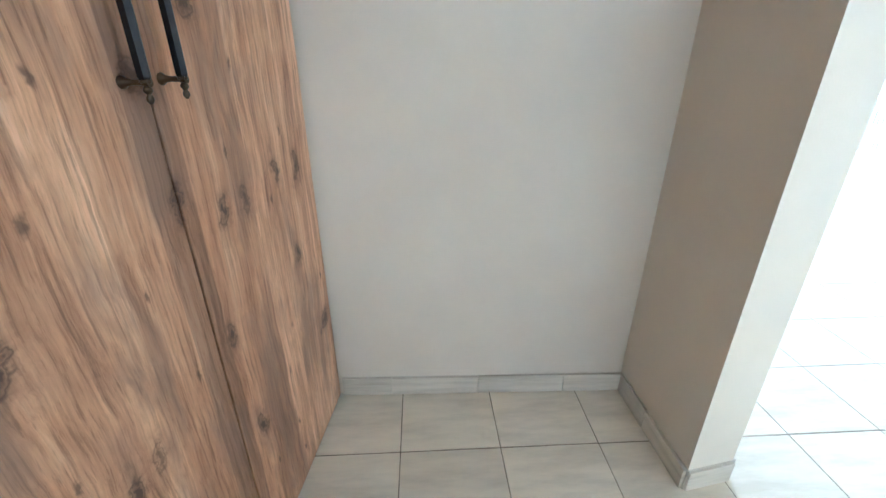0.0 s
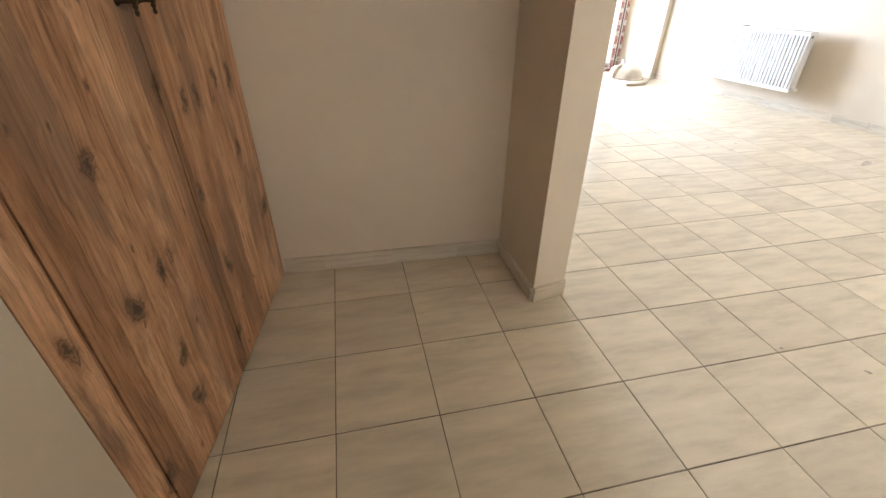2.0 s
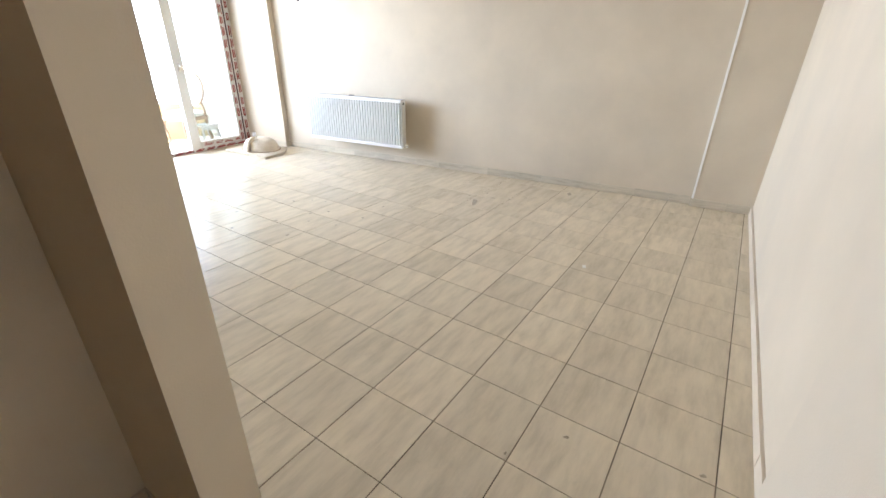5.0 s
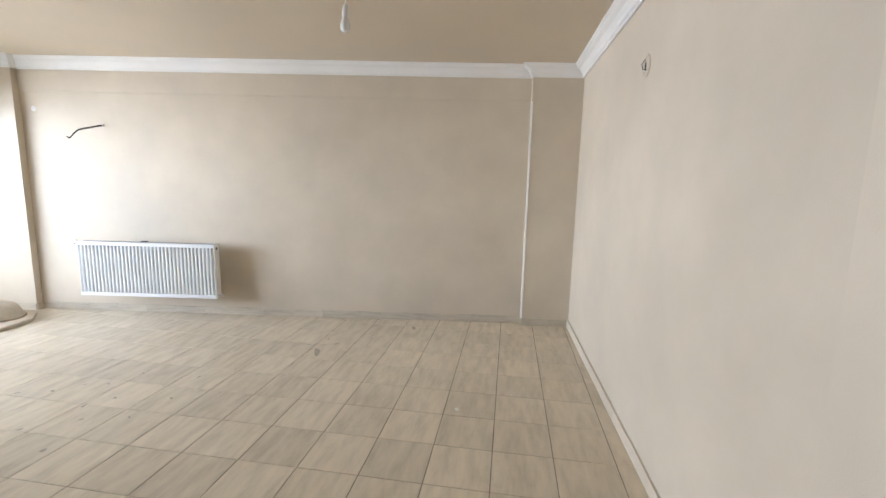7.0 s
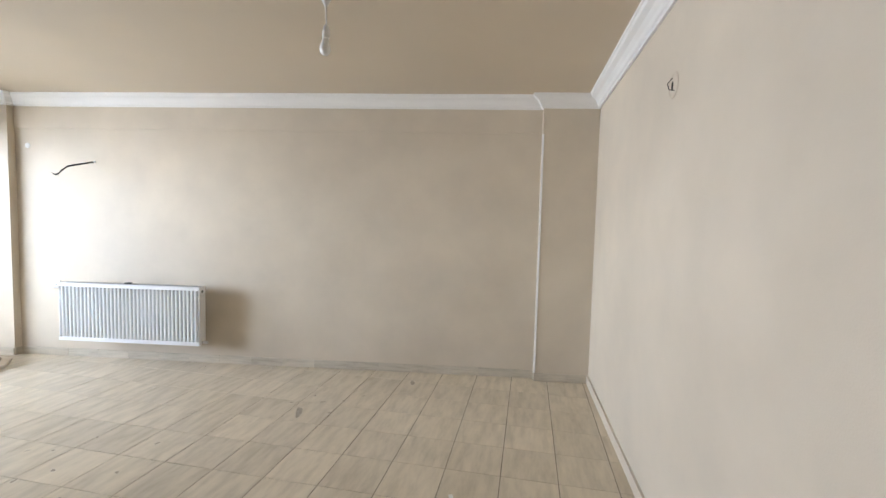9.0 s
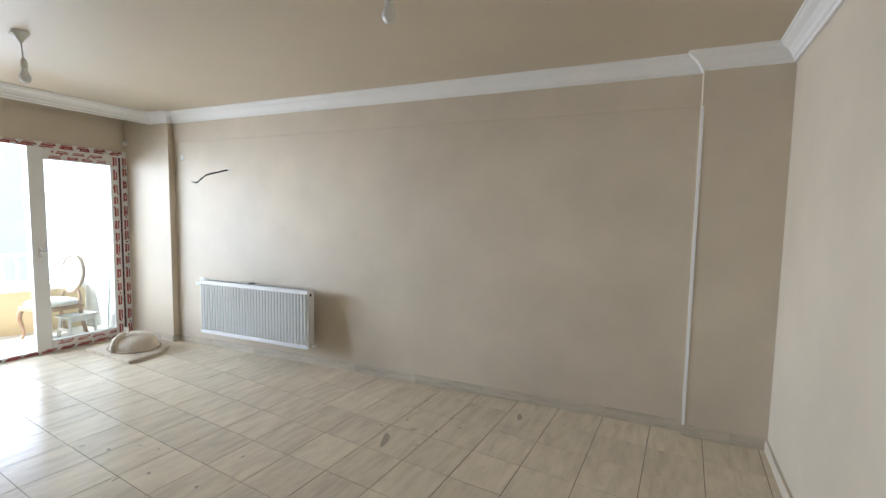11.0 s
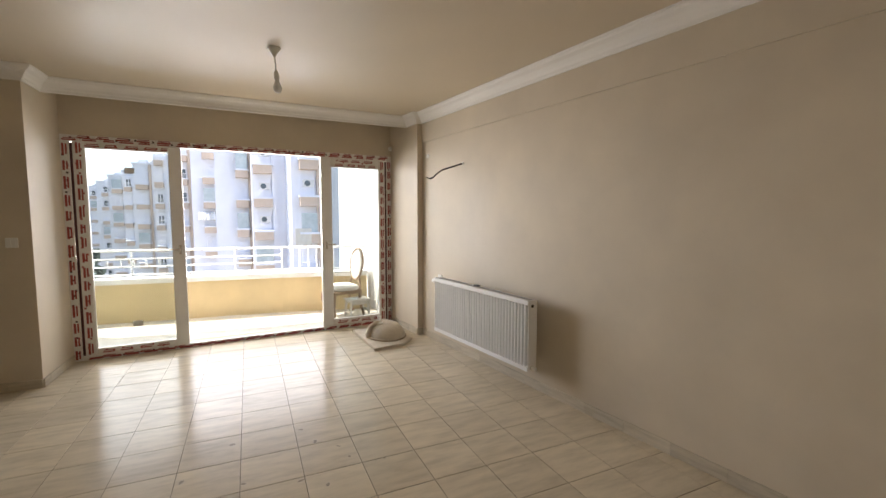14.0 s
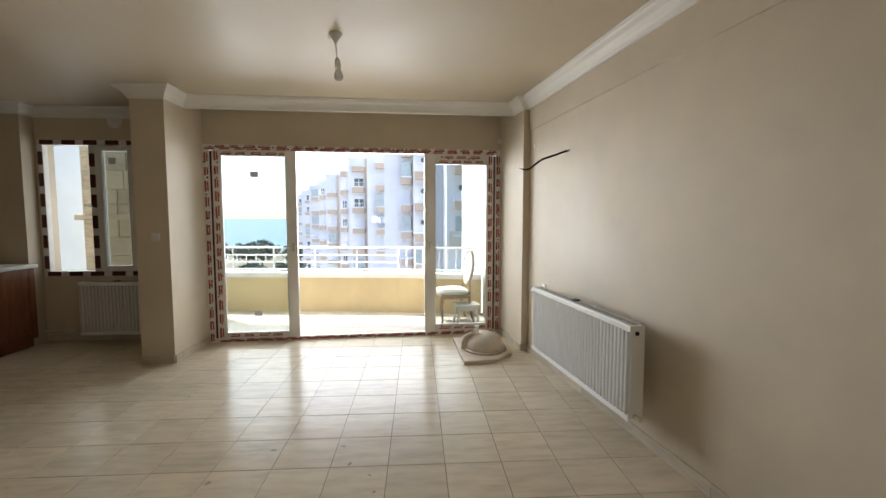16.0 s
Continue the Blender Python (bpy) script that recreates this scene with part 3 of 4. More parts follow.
def sash(u0, u1, g0, g1, z0, z1, gz0, gz1, filmed, seed, label, y=-0.004):
    s = part("sash", B(u0, y + 0.012, z0, u1, y + 0.016, z0 + 0.004), PVC, door, label)
    for nm, a, f in (("stile", (u0, z0, g0, z1), filmed == "l"), ("stile", (g1, z0, u1, z1), filmed == "r"), ("top_rail", (g0 + 0.0015, gz1, g1 - 0.0015, z1), True), ("bottom_rail", (g0 + 0.0015, z0, g1 - 0.0015, gz0), True)):
        w = part(nm, B(a[0], y, a[1], a[2], y + 0.06, a[3], 0.004), FILM if f else PVC, s)
        if f:
            film_bm = film_bars(bmesh.new(), a[0] + 0.004, a[1] + 0.004, a[2] - 0.004, a[3] - 0.004, y - 0.001, 2 if a[3] - a[1] < 0.2 and a[3] - a[1] > 0.09 else 1, seed)
            film_dots(film_bm, a[0] + 0.004, a[1] + 0.004, a[2] - 0.004, a[3] - 0.004, y - 0.001, seed)
            part("film_print", film_bm, RED, s, "broken red print on protective film")
        seed += 11
    for bd in ((g0 - 0.002, gz0 - 0.002, g0 + 0.010, gz1 + 0.002), (g1 - 0.010, gz0 - 0.002, g1 + 0.002, gz1 + 0.002)):
        part("glazing_bead", B(bd[0], y + 0.006, bd[1], bd[2], y + 0.03, bd[3]), PVC, s)
    pane = part("pane", B(g0 - 0.005, y + 0.028, gz0 - 0.005, g1 + 0.005, y + 0.034, gz1 + 0.005), GLASS, s, "clear dusty door glass")
    pane.visible_shadow = False
    return s


SL = sash(0.093, 1.012, 0.183, 0.900, 0.046, 2.2225, 0.110, 2.160, "l", 21, "fixed left sash with film on its outer stile")
SR = sash(2.513, DWID - 0.093, 2.640, 3.290, 0.046, 2.2225, 0.128, 2.105, "r", 71, "fixed right sash with film on its outer stile")
for zc in (1.955, 0.33):
    part("glass_sticker", B(0.50, -0.0005 + 0.018, zc - 0.03, 0.585, 0.0195 + 0.0, zc + 0.03), STICKER, SL, "small grey sticker on the glass")


def lever(parent, u, z, flip):
    h = part("handle_rose", B(u - 0.012, -0.016, z - 0.05, u + 0.012, -0.003, z + 0.05, 0.004), CHROME, parent, "satin metal handle plate")
    bm = tube(bmesh.new(), [(u, -0.014, z + 0.01), (u, -0.045, z + 0.01), (u + flip * 0.02, -0.052, z + 0.01), (u + flip * 0.11, -0.052, z + 0.008)], [0.009, 0.009, 0.0095, 0.008], 10)
    part("lever", bm, CHROME, h, "satin metal lever", True)


lever(SL, 0.965, 1.11, -1)
lever(SR, 2.575, 1.11, 1)


# ---- kitchen window ----
win = tagged(new("window_1"), "white pvc kitchen window with maroon protective film", "window", kind="structure")
win.matrix_world = pose(KX0, KY, 0)
WL, MUL = KX1 - KX0, 0.60


def patches(parent, u0, z0, u1, z1, y, seed=0):
    """Film with broad maroon blocks."""
    bm, rnd = bmesh.new(), random.Random(seed)
    long_u = (u1 - u0) > (z1 - z0)
    L, s = (u1 - u0) if long_u else (z1 - z0), 0.03
    while s < L - 0.03:
        ln = min(0.15, L - s)
        if long_u:
            box(bm, u0 + s, y - 0.0012, z0 + 0.004, u0 + s + ln, y, z1 - 0.004)
        else:
            box(bm, u0 + 0.004, y - 0.0012, z0 + s, u1 - 0.004, y, z0 + s + ln)
        s += ln + rnd.uniform(0.08, 0.10)
    part("film_block", bm, MAROON, parent, "maroon blocks on protective film")


for nm, a in (("frame_head", (0, KZ1 - 0.06, WL, KZ1)), ("frame_sill", (0, KZ0, WL, KZ0 + 0.06)), ("frame_jamb", (0, KZ0 + 0.0615, 0.06, KZ1 - 0.0615)), ("frame_jamb", (WL - 0.06, KZ0 + 0.0615, WL, KZ1 - 0.0615)), ("mullion", (MUL - 0.04, KZ0 + 0.0615, MUL + 0.03, KZ1 - 0.0615))):
    ob = part(nm, B(a[0], -0.012, a[1], a[2], 0.06, a[3], 0.004), FILM, win)
    patches(win, a[0], a[1], a[2], a[3], -0.013, len(nm))
for nm, a in (("casement_stile", (MUL + 0.032, KZ0 + 0.064, MUL + 0.10, KZ1 - 0.064)), ("casement_stile", (WL - 0.13, KZ0 + 0.064, WL - 0.062, KZ1 - 0.064)), ("casement_rail", (MUL + 0.102, KZ1 - 0.125, WL - 0.132, KZ1 - 0.064)), ("casement_rail", (MUL + 0.102, KZ0 + 0.064, WL - 0.132, KZ0 + 0.12))):
    part(nm, B(a[0], -0.02, a[1], a[2], 0.05, a[3], 0.004), PVC, win)
wp = part("pane", B(MUL + 0.098, 0.016, KZ0 + 0.116, WL - 0.128, 0.022, KZ1 - 0.121), GLASS, win)
wp.visible_shadow = False
part("glass_sticker", B(MUL + 0.16, 0.012, 2.08, MUL + 0.24, 0.0145, 2.15), STICKER, win, "small grey sticker on the glass")
wl_ = part("window_lever", tube(bmesh.new(), [(MUL - 0.005, -0.013, 1.58), (MUL - 0.005, -0.05, 1.58), (MUL - 0.09, -0.05, 1.60)], 0.008, 8), CHROME, win, "satin metal lever", True)


# ---- radiators ----
def radiator(name, length, z0, z1, depth, gap, place, turn, label, valve_top=True):
    """Steel panel radiator; it stands off its wall, front towards local -x, length along local y."""
    g = thing(name, label, "radiator", "", place, turn)
    xb, xf = -gap, -gap - depth
    bm = B(xf + 0.032, 0.004, z0 + 0.004, xf + 0.038, length - 0.004, z1 - 0.004)
    part("recess_sheet", bm, RAD_WHITE, g)
    bm = bmesh.new()
    n = round(length / 0.0408)
    for k in range(n):
        c = 0.022 + (length - 0.044) * (k + 0.5) / n
        w = 0.0108
        prof = [(xf + 0.032, c - w * 0.98), (xf + 0.004, c - w * 0.85), (xf, c - w * 0.45), (xf, c + w * 0.45), (xf + 0.004, c + w * 0.85), (xf + 0.032, c + w * 0.98)]
        prism(bm, prof, z0 + 0.035, z1 - 0.035)
    part("front_ribs", bm, RAD_WHITE, g, "pressed white upright ribs")
    for z in (z0, z1 - 0.036):
        part("front_band", B(xf - 0.001, 0.0, z, xf + 0.009, length, z + 0.036, 0.003), RAD_WHITE, g)
    part("back_panel", B(xb - 0.012, 0.004, z0 + 0.01, xb, length - 0.004, z1 - 0.01, 0.003), RAD_WHITE, g)
    for y0 in (0.0, length - 0.004):
        part("side_panel", B(xf + 0.008, y0, z0 + 0.012, xb + 0.001, y0 + 0.004, z1 + 0.003, 0.0015), RAD_WHITE, g)
    top = part("top_grille", B(xf + 0.004, 0.002, z1 - 0.006, xb, length - 0.002, z1 + 0.001), RAD_WHITE, g)
    # No holes are cut: dark strips on the sheet paint the slots' shade.
    bm = bmesh.new()
    k = 0.03
    while k < length - 0.05:
        box(bm, xf + 0.025, k, z1 + 0.0012, xb - 0.018, k + 0.009, z1 + 0.002)
        k += 0.022
    part("grille_slots", bm, SLOT_SHADE, top, "dark strips painted as the shaded slots of the top grille")
    for k in range(3):
        for zz in (z0 + 0.05, z1 - 0.05):
            part("wall_bracket", B(xb, 0.2 + k * (length - 0.4) / 2, zz - 0.015, -0.001, 0.23 + k * (length - 0.4) / 2, zz + 0.015), RAD_WHITE, g)
    part("hanger_tab", B(xf + 0.05, length * 0.52, z1 + 0.001, xb, length * 0.52 + 0.05, z1 + 0.012, 0.003), BLACK_IRON, g, "small dark bracket tab")
    # plugs and valve
    for y, s in ((0.0, -1), (length, 1)):
        for zz in (z0 + 0.03, z1 - 0.045):
            mm = pose(xf + 0.045, y, zz, 90 * -s, 0, 0)
            part("plug", lathe(bmesh.new(), [(0.014, -0.002), (0.014, 0.004), (0.009, 0.006)], 12, mm), BLACK_IRON if (s < 0 and zz > z1 - 0.1) else CHROME, g, "", True)
    if valve_top:
        mm = pose(xf + 0.045, length, z1 - 0.045, -90, 0, 0)
        v = part("valve", lathe(bmesh.new(), [(0.011, 0), (0.011, 0.03), (0.015, 0.03), (0.015, 0.05), (0.019, 0.052), (0.021, 0.06), (0.021, 0.10), (0.016, 0.108)], 14, mm), PLASTIC, g, "white thermostatic valve head", True)
        part("valve_pipe", tube(bmesh.new(), [(xf + 0.045, length + 0.04, z1 - 0.045), (xb + 0.03, length + 0.04, z1 - 0.045), (-0.001, length + 0.04, z1 - 0.045)], 0.009, 8), CHROME, g, "", True)
        mm = pose(xf + 0.045, 0, z0 + 0.03, 90, 0, 0)
        part("lockshield", lathe(bmesh.new(), [(0.010, 0), (0.010, 0.02), (0.015, 0.022), (0.016, 0.05), (0.012, 0.056)], 12, mm), PLASTIC, g, "white lockshield cap", True)
    return g


radiator("radiator", 1.475, 0.232, 0.815, 0.098, 0.125, (xw(3.40), 3.40, 0), RA, "white ribbed steel panel radiator hung on the beige wall")
radiator("radiator", 0.86, 0.10, 0.715, 0.10, 0.05, (0.43, KY, 0), 90, "white ribbed steel panel radiator under the kitchen window", False)
part_pipe = tagged(part("heating_pipe", tube(bmesh.new(), [(-0.93, KY - 0.04, 0.13), (-0.6, KY - 0.04, 0.13), (-0.56, KY - 0.06, 0.14)], 0.011, 8), PLASTIC, None, "", True), "white plastic heating pipe along the kitchen wall", "pipe")


# ---- wardrobe ----
def wardrobe():
    """Built-in wardrobe: local x along the front, local -y into the niche."""
    ang = math.degrees(math.atan2(DW.y, DW.x))
    g = thing("wardrobe", "rustic oak built-in wardrobe with black iron bar handles", "wardrobe", "", (WA.x, WA.y, 0), ang)
    T = 2.32
    part("side_panel", B(0.004, -0.62, 0.0, 0.022, -0.022, T), OAK, g)
    part("side_panel", B(1.184, -0.62, 0.0, 1.202, -0.022, T), OAK, g)
    part("top_panel", B(0.0235, -0.62, T - 0.02, 1.1825, -0.022, T), OAK, g)
    part("bottom_panel", B(0.0235, -0.62, 0.005, 1.1825, -0.03, 0.045), OAK, g)
    part("back_panel", B(0.004, -0.635, 0.0, 1.202, -0.622, T), OAK, g)
    # Dark sheet behind the doors; the gaps' shade is put into its colour.
    part("gap_shade", B(0.0235, -0.028, 0.05, 1.1825, -0.024, T - 0.025), DARK_EDGE_SHADE, g, "dark sheet painted as the shade in the door gaps")
    part("edge_strip", B(1.2035, -0.06, 0.0, 1.2150, -0.010, T), DARK_EDGE_SHADE, g, "dark gap strip at the wall")
    d1 = part("door", B(0.006, -0.020, 0.022, 0.586, 0.0, T - 0.004, 0.002), OAK, g, "rustic oak door leaf")
    d2 = part("door", B(0.591, -0.020, 0.022, 1.113, 0.0, T - 0.004, 0.002), OAK, g, "rustic oak door leaf")
    part("filler_strip", B(1.118, -0.020, 0.0, 1.2025, 0.0, T - 0.004, 0.002), OAK, g)
    for d, x in ((d1, 0.555), (d2, 0.636)):
        part("handle_bar", tube(bmesh.new(), [(x, 0.036, 1.180), (x, 0.036, 1.184), (x, 0.036, 1.516), (x, 0.036, 1.520)], [0.0075, 0.0092, 0.0092, 0.0075], 6, 1.0), BLACK_IRON, d, "black faceted iron bar")
        for z in (1.177, 1.523):
            part("handle_post", lathe(bmesh.new(), [(0.0095, 0), (0.0095, 0.003), (0.0055, 0.008), (0.0042, 0.018), (0.0048, 0.030), (0.0065, 0.036), (0.0065, 0.042)], 12, pose(x, 0.0, z, -90, 0, 0)), BRONZE, d, "old bronze post", True)
        for z, s in ((1.180, -1), (1.520, 1)):
            part("finial", lathe(bmesh.new(), [(0.0075, 0), (0.0080, s * 0.003), (0.0035, s * 0.007), (0.0062, s * 0.012), (0.0062, s * 0.015), (0.0030, s * 0.019), (0.0050, s * 0.023), (0.0052, s * 0.027), (0.0018, s * 0.032)], 12, Matrix.Translation((x, 0.036, z))), BRONZE, d, "turned bronze finial", True)
    return g


wardrobe()


# ---- lamps ----
def pendant(x, y):
    g = thing("pendant_lamp", "bare bulb hanging from a grey ceiling cup", "lamp", "bare pendant bulbs", (x, y, H))
    part("ceiling_cup", lathe(bmesh.new(), [(0.045, 0.0), (0.045, -0.006), (0.036, -0.018), (0.020, -0.042), (0.012, -0.060), (0.007, -0.066)], 20), PLASTIC, g, "grey-white plastic cup", True)
    part("hook", tube(bmesh.new(), [(-0.045, 0, -0.002), (-0.052, 0.01, -0.022), (-0.035, 0.012, -0.026)], 0.003, 6), CHROME, g)
    part("cord", tube(bmesh.new(), [(0, 0, -0.06), (0.004, 0.001, -0.11), (0.008, 0.002, -0.165)], 0.0045, 8), PLASTIC, g, "grey cord", True)
    m = pose(0.009, 0.002, -0.165, 4, -3, 0)
    part("lamp_holder", lathe(bmesh.new(), [(0.008, 0.004), (0.014, -0.002), (0.017, -0.012), (0.020, -0.03), (0.020, -0.062), (0.016, -0.064)], 18, m), PLASTIC, g, "grey plastic lamp holder", True)
    part("bulb", lathe(bmesh.new(), [(0.015, -0.060), (0.017, -0.075), (0.022, -0.088), (0.0285, -0.105), (0.0300, -0.122), (0.026, -0.138), (0.016, -0.149), (0.004, -0.153)], 20, m), BULB_GLASS, g, "milky unlit bulb", True)
    return g


pendant(2.905, 4.01)
pendant(3.30, 1.345)

# ---- small fittings on the east wall ----
EM = pose(xw(4.72), 4.72, 0, 0, 0, RA)


def on_east(u, z, off=0.0):
    return EM @ Vector((-off, u, z))


bm = bmesh.new()
tube(bm, [on_east(u, z, o) for u, z, o in ((-0.075, 2.042, 0.0), (-0.06, 2.036, 0.03), (-0.03, 2.012, 0.09), (0.0, 1.993, 0.15), (0.01, 1.972, 0.21), (0.005, 1.925, 0.28), (-0.01, 1.885, 0.33), (-0.03, 1.872, 0.38), (-0.05, 1.874, 0.42))], 0.0056, 7)
tube(bm, [on_east(u, z, o) for u, z, o in ((-0.072, 2.036, 0.0), (-0.05, 2.028, 0.03), (-0.02, 2.004, 0.09), (0.008, 1.984, 0.15), (0.022, 1.962, 0.21), (0.012, 1.914, 0.28), (-0.004, 1.878, 0.33), (-0.028, 1.866, 0.38))], 0.0046, 7)
wire = tagged(part("cable", bm, CABLE, None, "", True), "loose black electric cable sticking out of the wall", "cable")
part("bare_end", tube(bmesh.new(), [on_east(-0.05, 1.874, 0.42), on_east(-0.065, 1.878, 0.45)], 0.0028, 6), BRONZE, wire, "bare copper end")
part("cable_clip", lathe(bmesh.new(), [(0.012, 0), (0.012, 0.008), (0.006, 0.012)], 10, EM @ pose(0, -0.075, 2.042, 0, -90, 0)), PLASTIC, wire, "small white wall clip")
tagged(part("blank_cover", lathe(bmesh.new(), [(0.028, 0), (0.028, 0.004), (0.022, 0.009), (0.004, 0.010)], 20, EM @ pose(0.0, 0.66, 2.20, 0, -90, 0)), PLASTIC, None, "", True), "small round white blanking cover on the wall", "cover")
sock = tagged(part("wall_socket", B(-0.012, -0.04, -0.04, 0.0, 0.04, 0.04, 0.004, EM @ pose(0, 0.375, 0.765)), PLASTIC), "white square wall socket beside the radiator valve", "socket")
tagged(part("doorbell_chime", lathe(bmesh.new(), [(0.012, 0), (0.012, 0.012), (0.026, 0.018), (0.032, 0.032), (0.026, 0.046), (0.008, 0.052)], 16, pose(4.475, yd(4.475), 2.385, 90, 0, 0)), PLASTIC, None, "", True), "round white plastic chime above the balcony door", "chime")
sw = tagged(part("light_switch", B(-0.042, -0.009, -0.042, 0.042, 0.0, 0.042, 0.004, pose(0.895, 5.309, 1.265, 0, 0, -1.8)), PLASTIC), "white double light switch on the column", "switch")
for k in (-1, 1):
    part("rocker", B(k * 0.016 - 0.014, -0.0135, -0.028, k * 0.016 + 0.014, -0.0085, 0.028, 0.003, pose(0.895, 5.309, 1.265, 2, 0, -1.8)), PLASTIC, sw)
vent_m = pose(-0.02, KY, 2.57, 90, 0, 0)
vc = tagged(part("vent_cover", lathe(bmesh.new(), [(0.085, 0.0), (0.085, 0.008), (0.078, 0.014), (0.020, 0.016)], 28, vent_m), PLASTIC, None, "", True), "round white vent cover above the kitchen window", "vent cover")
part("vent_cap", lathe(bmesh.new(), [(0.018, 0.014), (0.018, 0.022), (0.010, 0.026)], 16, vent_m), PLASTIC, vc, "", True)
# open cable box high on the south wall
SVM = pose(3.38, ys(3.38), 2.19, -90, 0, math.degrees(math.atan(0.025)))
ring = bmesh.new()
R0 = []
for r, z in ((0.050, 0.0), (0.054, 0.004), (0.060, 0.004), (0.063, 0.0)):
    R0.append((r, z))
rings = [[ring.verts.new(SVM @ Vector((r * math.cos(a), r * math.sin(a), z))) for a in (2 * math.pi * k / 28 for k in range(28))] for r, z in R0]
for a, b in zip(rings, rings[1:]):
    for k in range(28):
        ring.faces.new((a[k], a[(k + 1) % 28], b[(k + 1) % 28], b[k]))
cb = tagged(part("cable_box", ring, WALL, None, "", True), "round open cable box high on the wall", "cable box")
part("box_hole", lathe(bmesh.new(), [(0.051, 0.0012), (0.046, 0.0016)], 24, SVM), WALL, cb, "pale recess of the box")
# The opening isn't cut; a black disc paints the shade inside it.
part("slot_shade_disc", lathe(bmesh.new(), [(0.024, 0.0020), (0.020, 0.0026)], 20, SVM @ pose(0.014, 0, 0) @ Matrix.Diagonal((0.62, 1.0, 1.0, 1.0))), CABLE, cb, "black disc painted as the shade in the box's opening")
part("wire_tuft", tube(bmesh.new(), [SVM @ Vector(p) for p in ((-0.02, 0.03, 0), (0.0, 0.02, 0.02), (0.01, -0.01, 0.025), (-0.012, -0.03, 0.012), (0.02, -0.035, 0.004))], 0.0022, 6), CABLE, cb, "dark wire ends", True)


# ---- washbasin top lying upside down ----
def basin():
    g = thing("washbasin", "dusty cream marble basin top lying upside down on the floor", "washbasin")
    outline = [(3.872, 5.93), (3.915, 5.075), (4.255, 5.135), (4.445, 5.325), (4.455, 5.72), (4.30, 6.00)]
    bm = prism(bmesh.new(), outline, 0.001, 0.034)
    bmesh.ops.bevel(bm, geom=[e for e in bm.edges], offset=0.005, segments=2, affect="EDGES")
    part("slab", bm, MARBLE, g, "cream marble slab with chipped rim")
    bm = bmesh.new()
    rings, N = [], 36
    for t, zz in ((1.12, 0.034), (1.06, 0.043), (1.00, 0.05), (0.985, 0.075), (0.95, 0.105), (0.87, 0.14), (0.74, 0.168), (0.55, 0.186), (0.32, 0.196), (0.10, 0.199)):
        rings.append([bm.verts.new((4.185 + 0.215 * t * math.cos(a), 5.545 + 0.275 * t * math.sin(a), zz)) for a in (2 * math.pi * k / N for k in range(N))])
    for a, b in zip(rings, rings[1:]):
        for k in range(N):
            bm.faces.new((a[k], a[(k + 1) % N], b[(k + 1) % N], b[k]))
    bm.faces.new(rings[-1])
    part("bowl", bm, MARBLE, g, "rounded underside of the bowl", True)
    bm = bmesh.new()
    tube(bm, [(4.185 + 0.235 * math.cos(a), 5.545 + 0.297 * math.sin(a), 0.038 + 0.003 * math.sin(5 * a)) for a in (2 * math.pi * k / 30 for k in range(31))], 0.009, 6, 1, False)
    part("glue_bead", bm, MARBLE_EDGE, g, "brown crusted glue bead round the bowl", True)
    part("overflow_channel", tube(bmesh.new(), [(3.955, 5.50, 0.035), (3.958, 5.50, 0.10), (3.975, 5.50, 0.155), (4.01, 5.51, 0.185), (4.07, 5.52, 0.200), (4.12, 5.53, 0.203)], [0.024, 0.023, 0.022, 0.022, 0.022, 0.02], 10, 1.2), MARBLE, g, "moulded overflow channel", True)
    part("drain_stub", lathe(bmesh.new(), [(0.045, 0.188), (0.045, 0.204), (0.032, 0.208), (0.022, 0.212), (0.022, 0.262), (0.025, 0.264), (0.025, 0.278), (0.018, 0.279)], 16, Matrix.Translation((4.10, 5.53, 0))), PLASTIC, g, "white plastic drain stub", True)
    return g


basin()


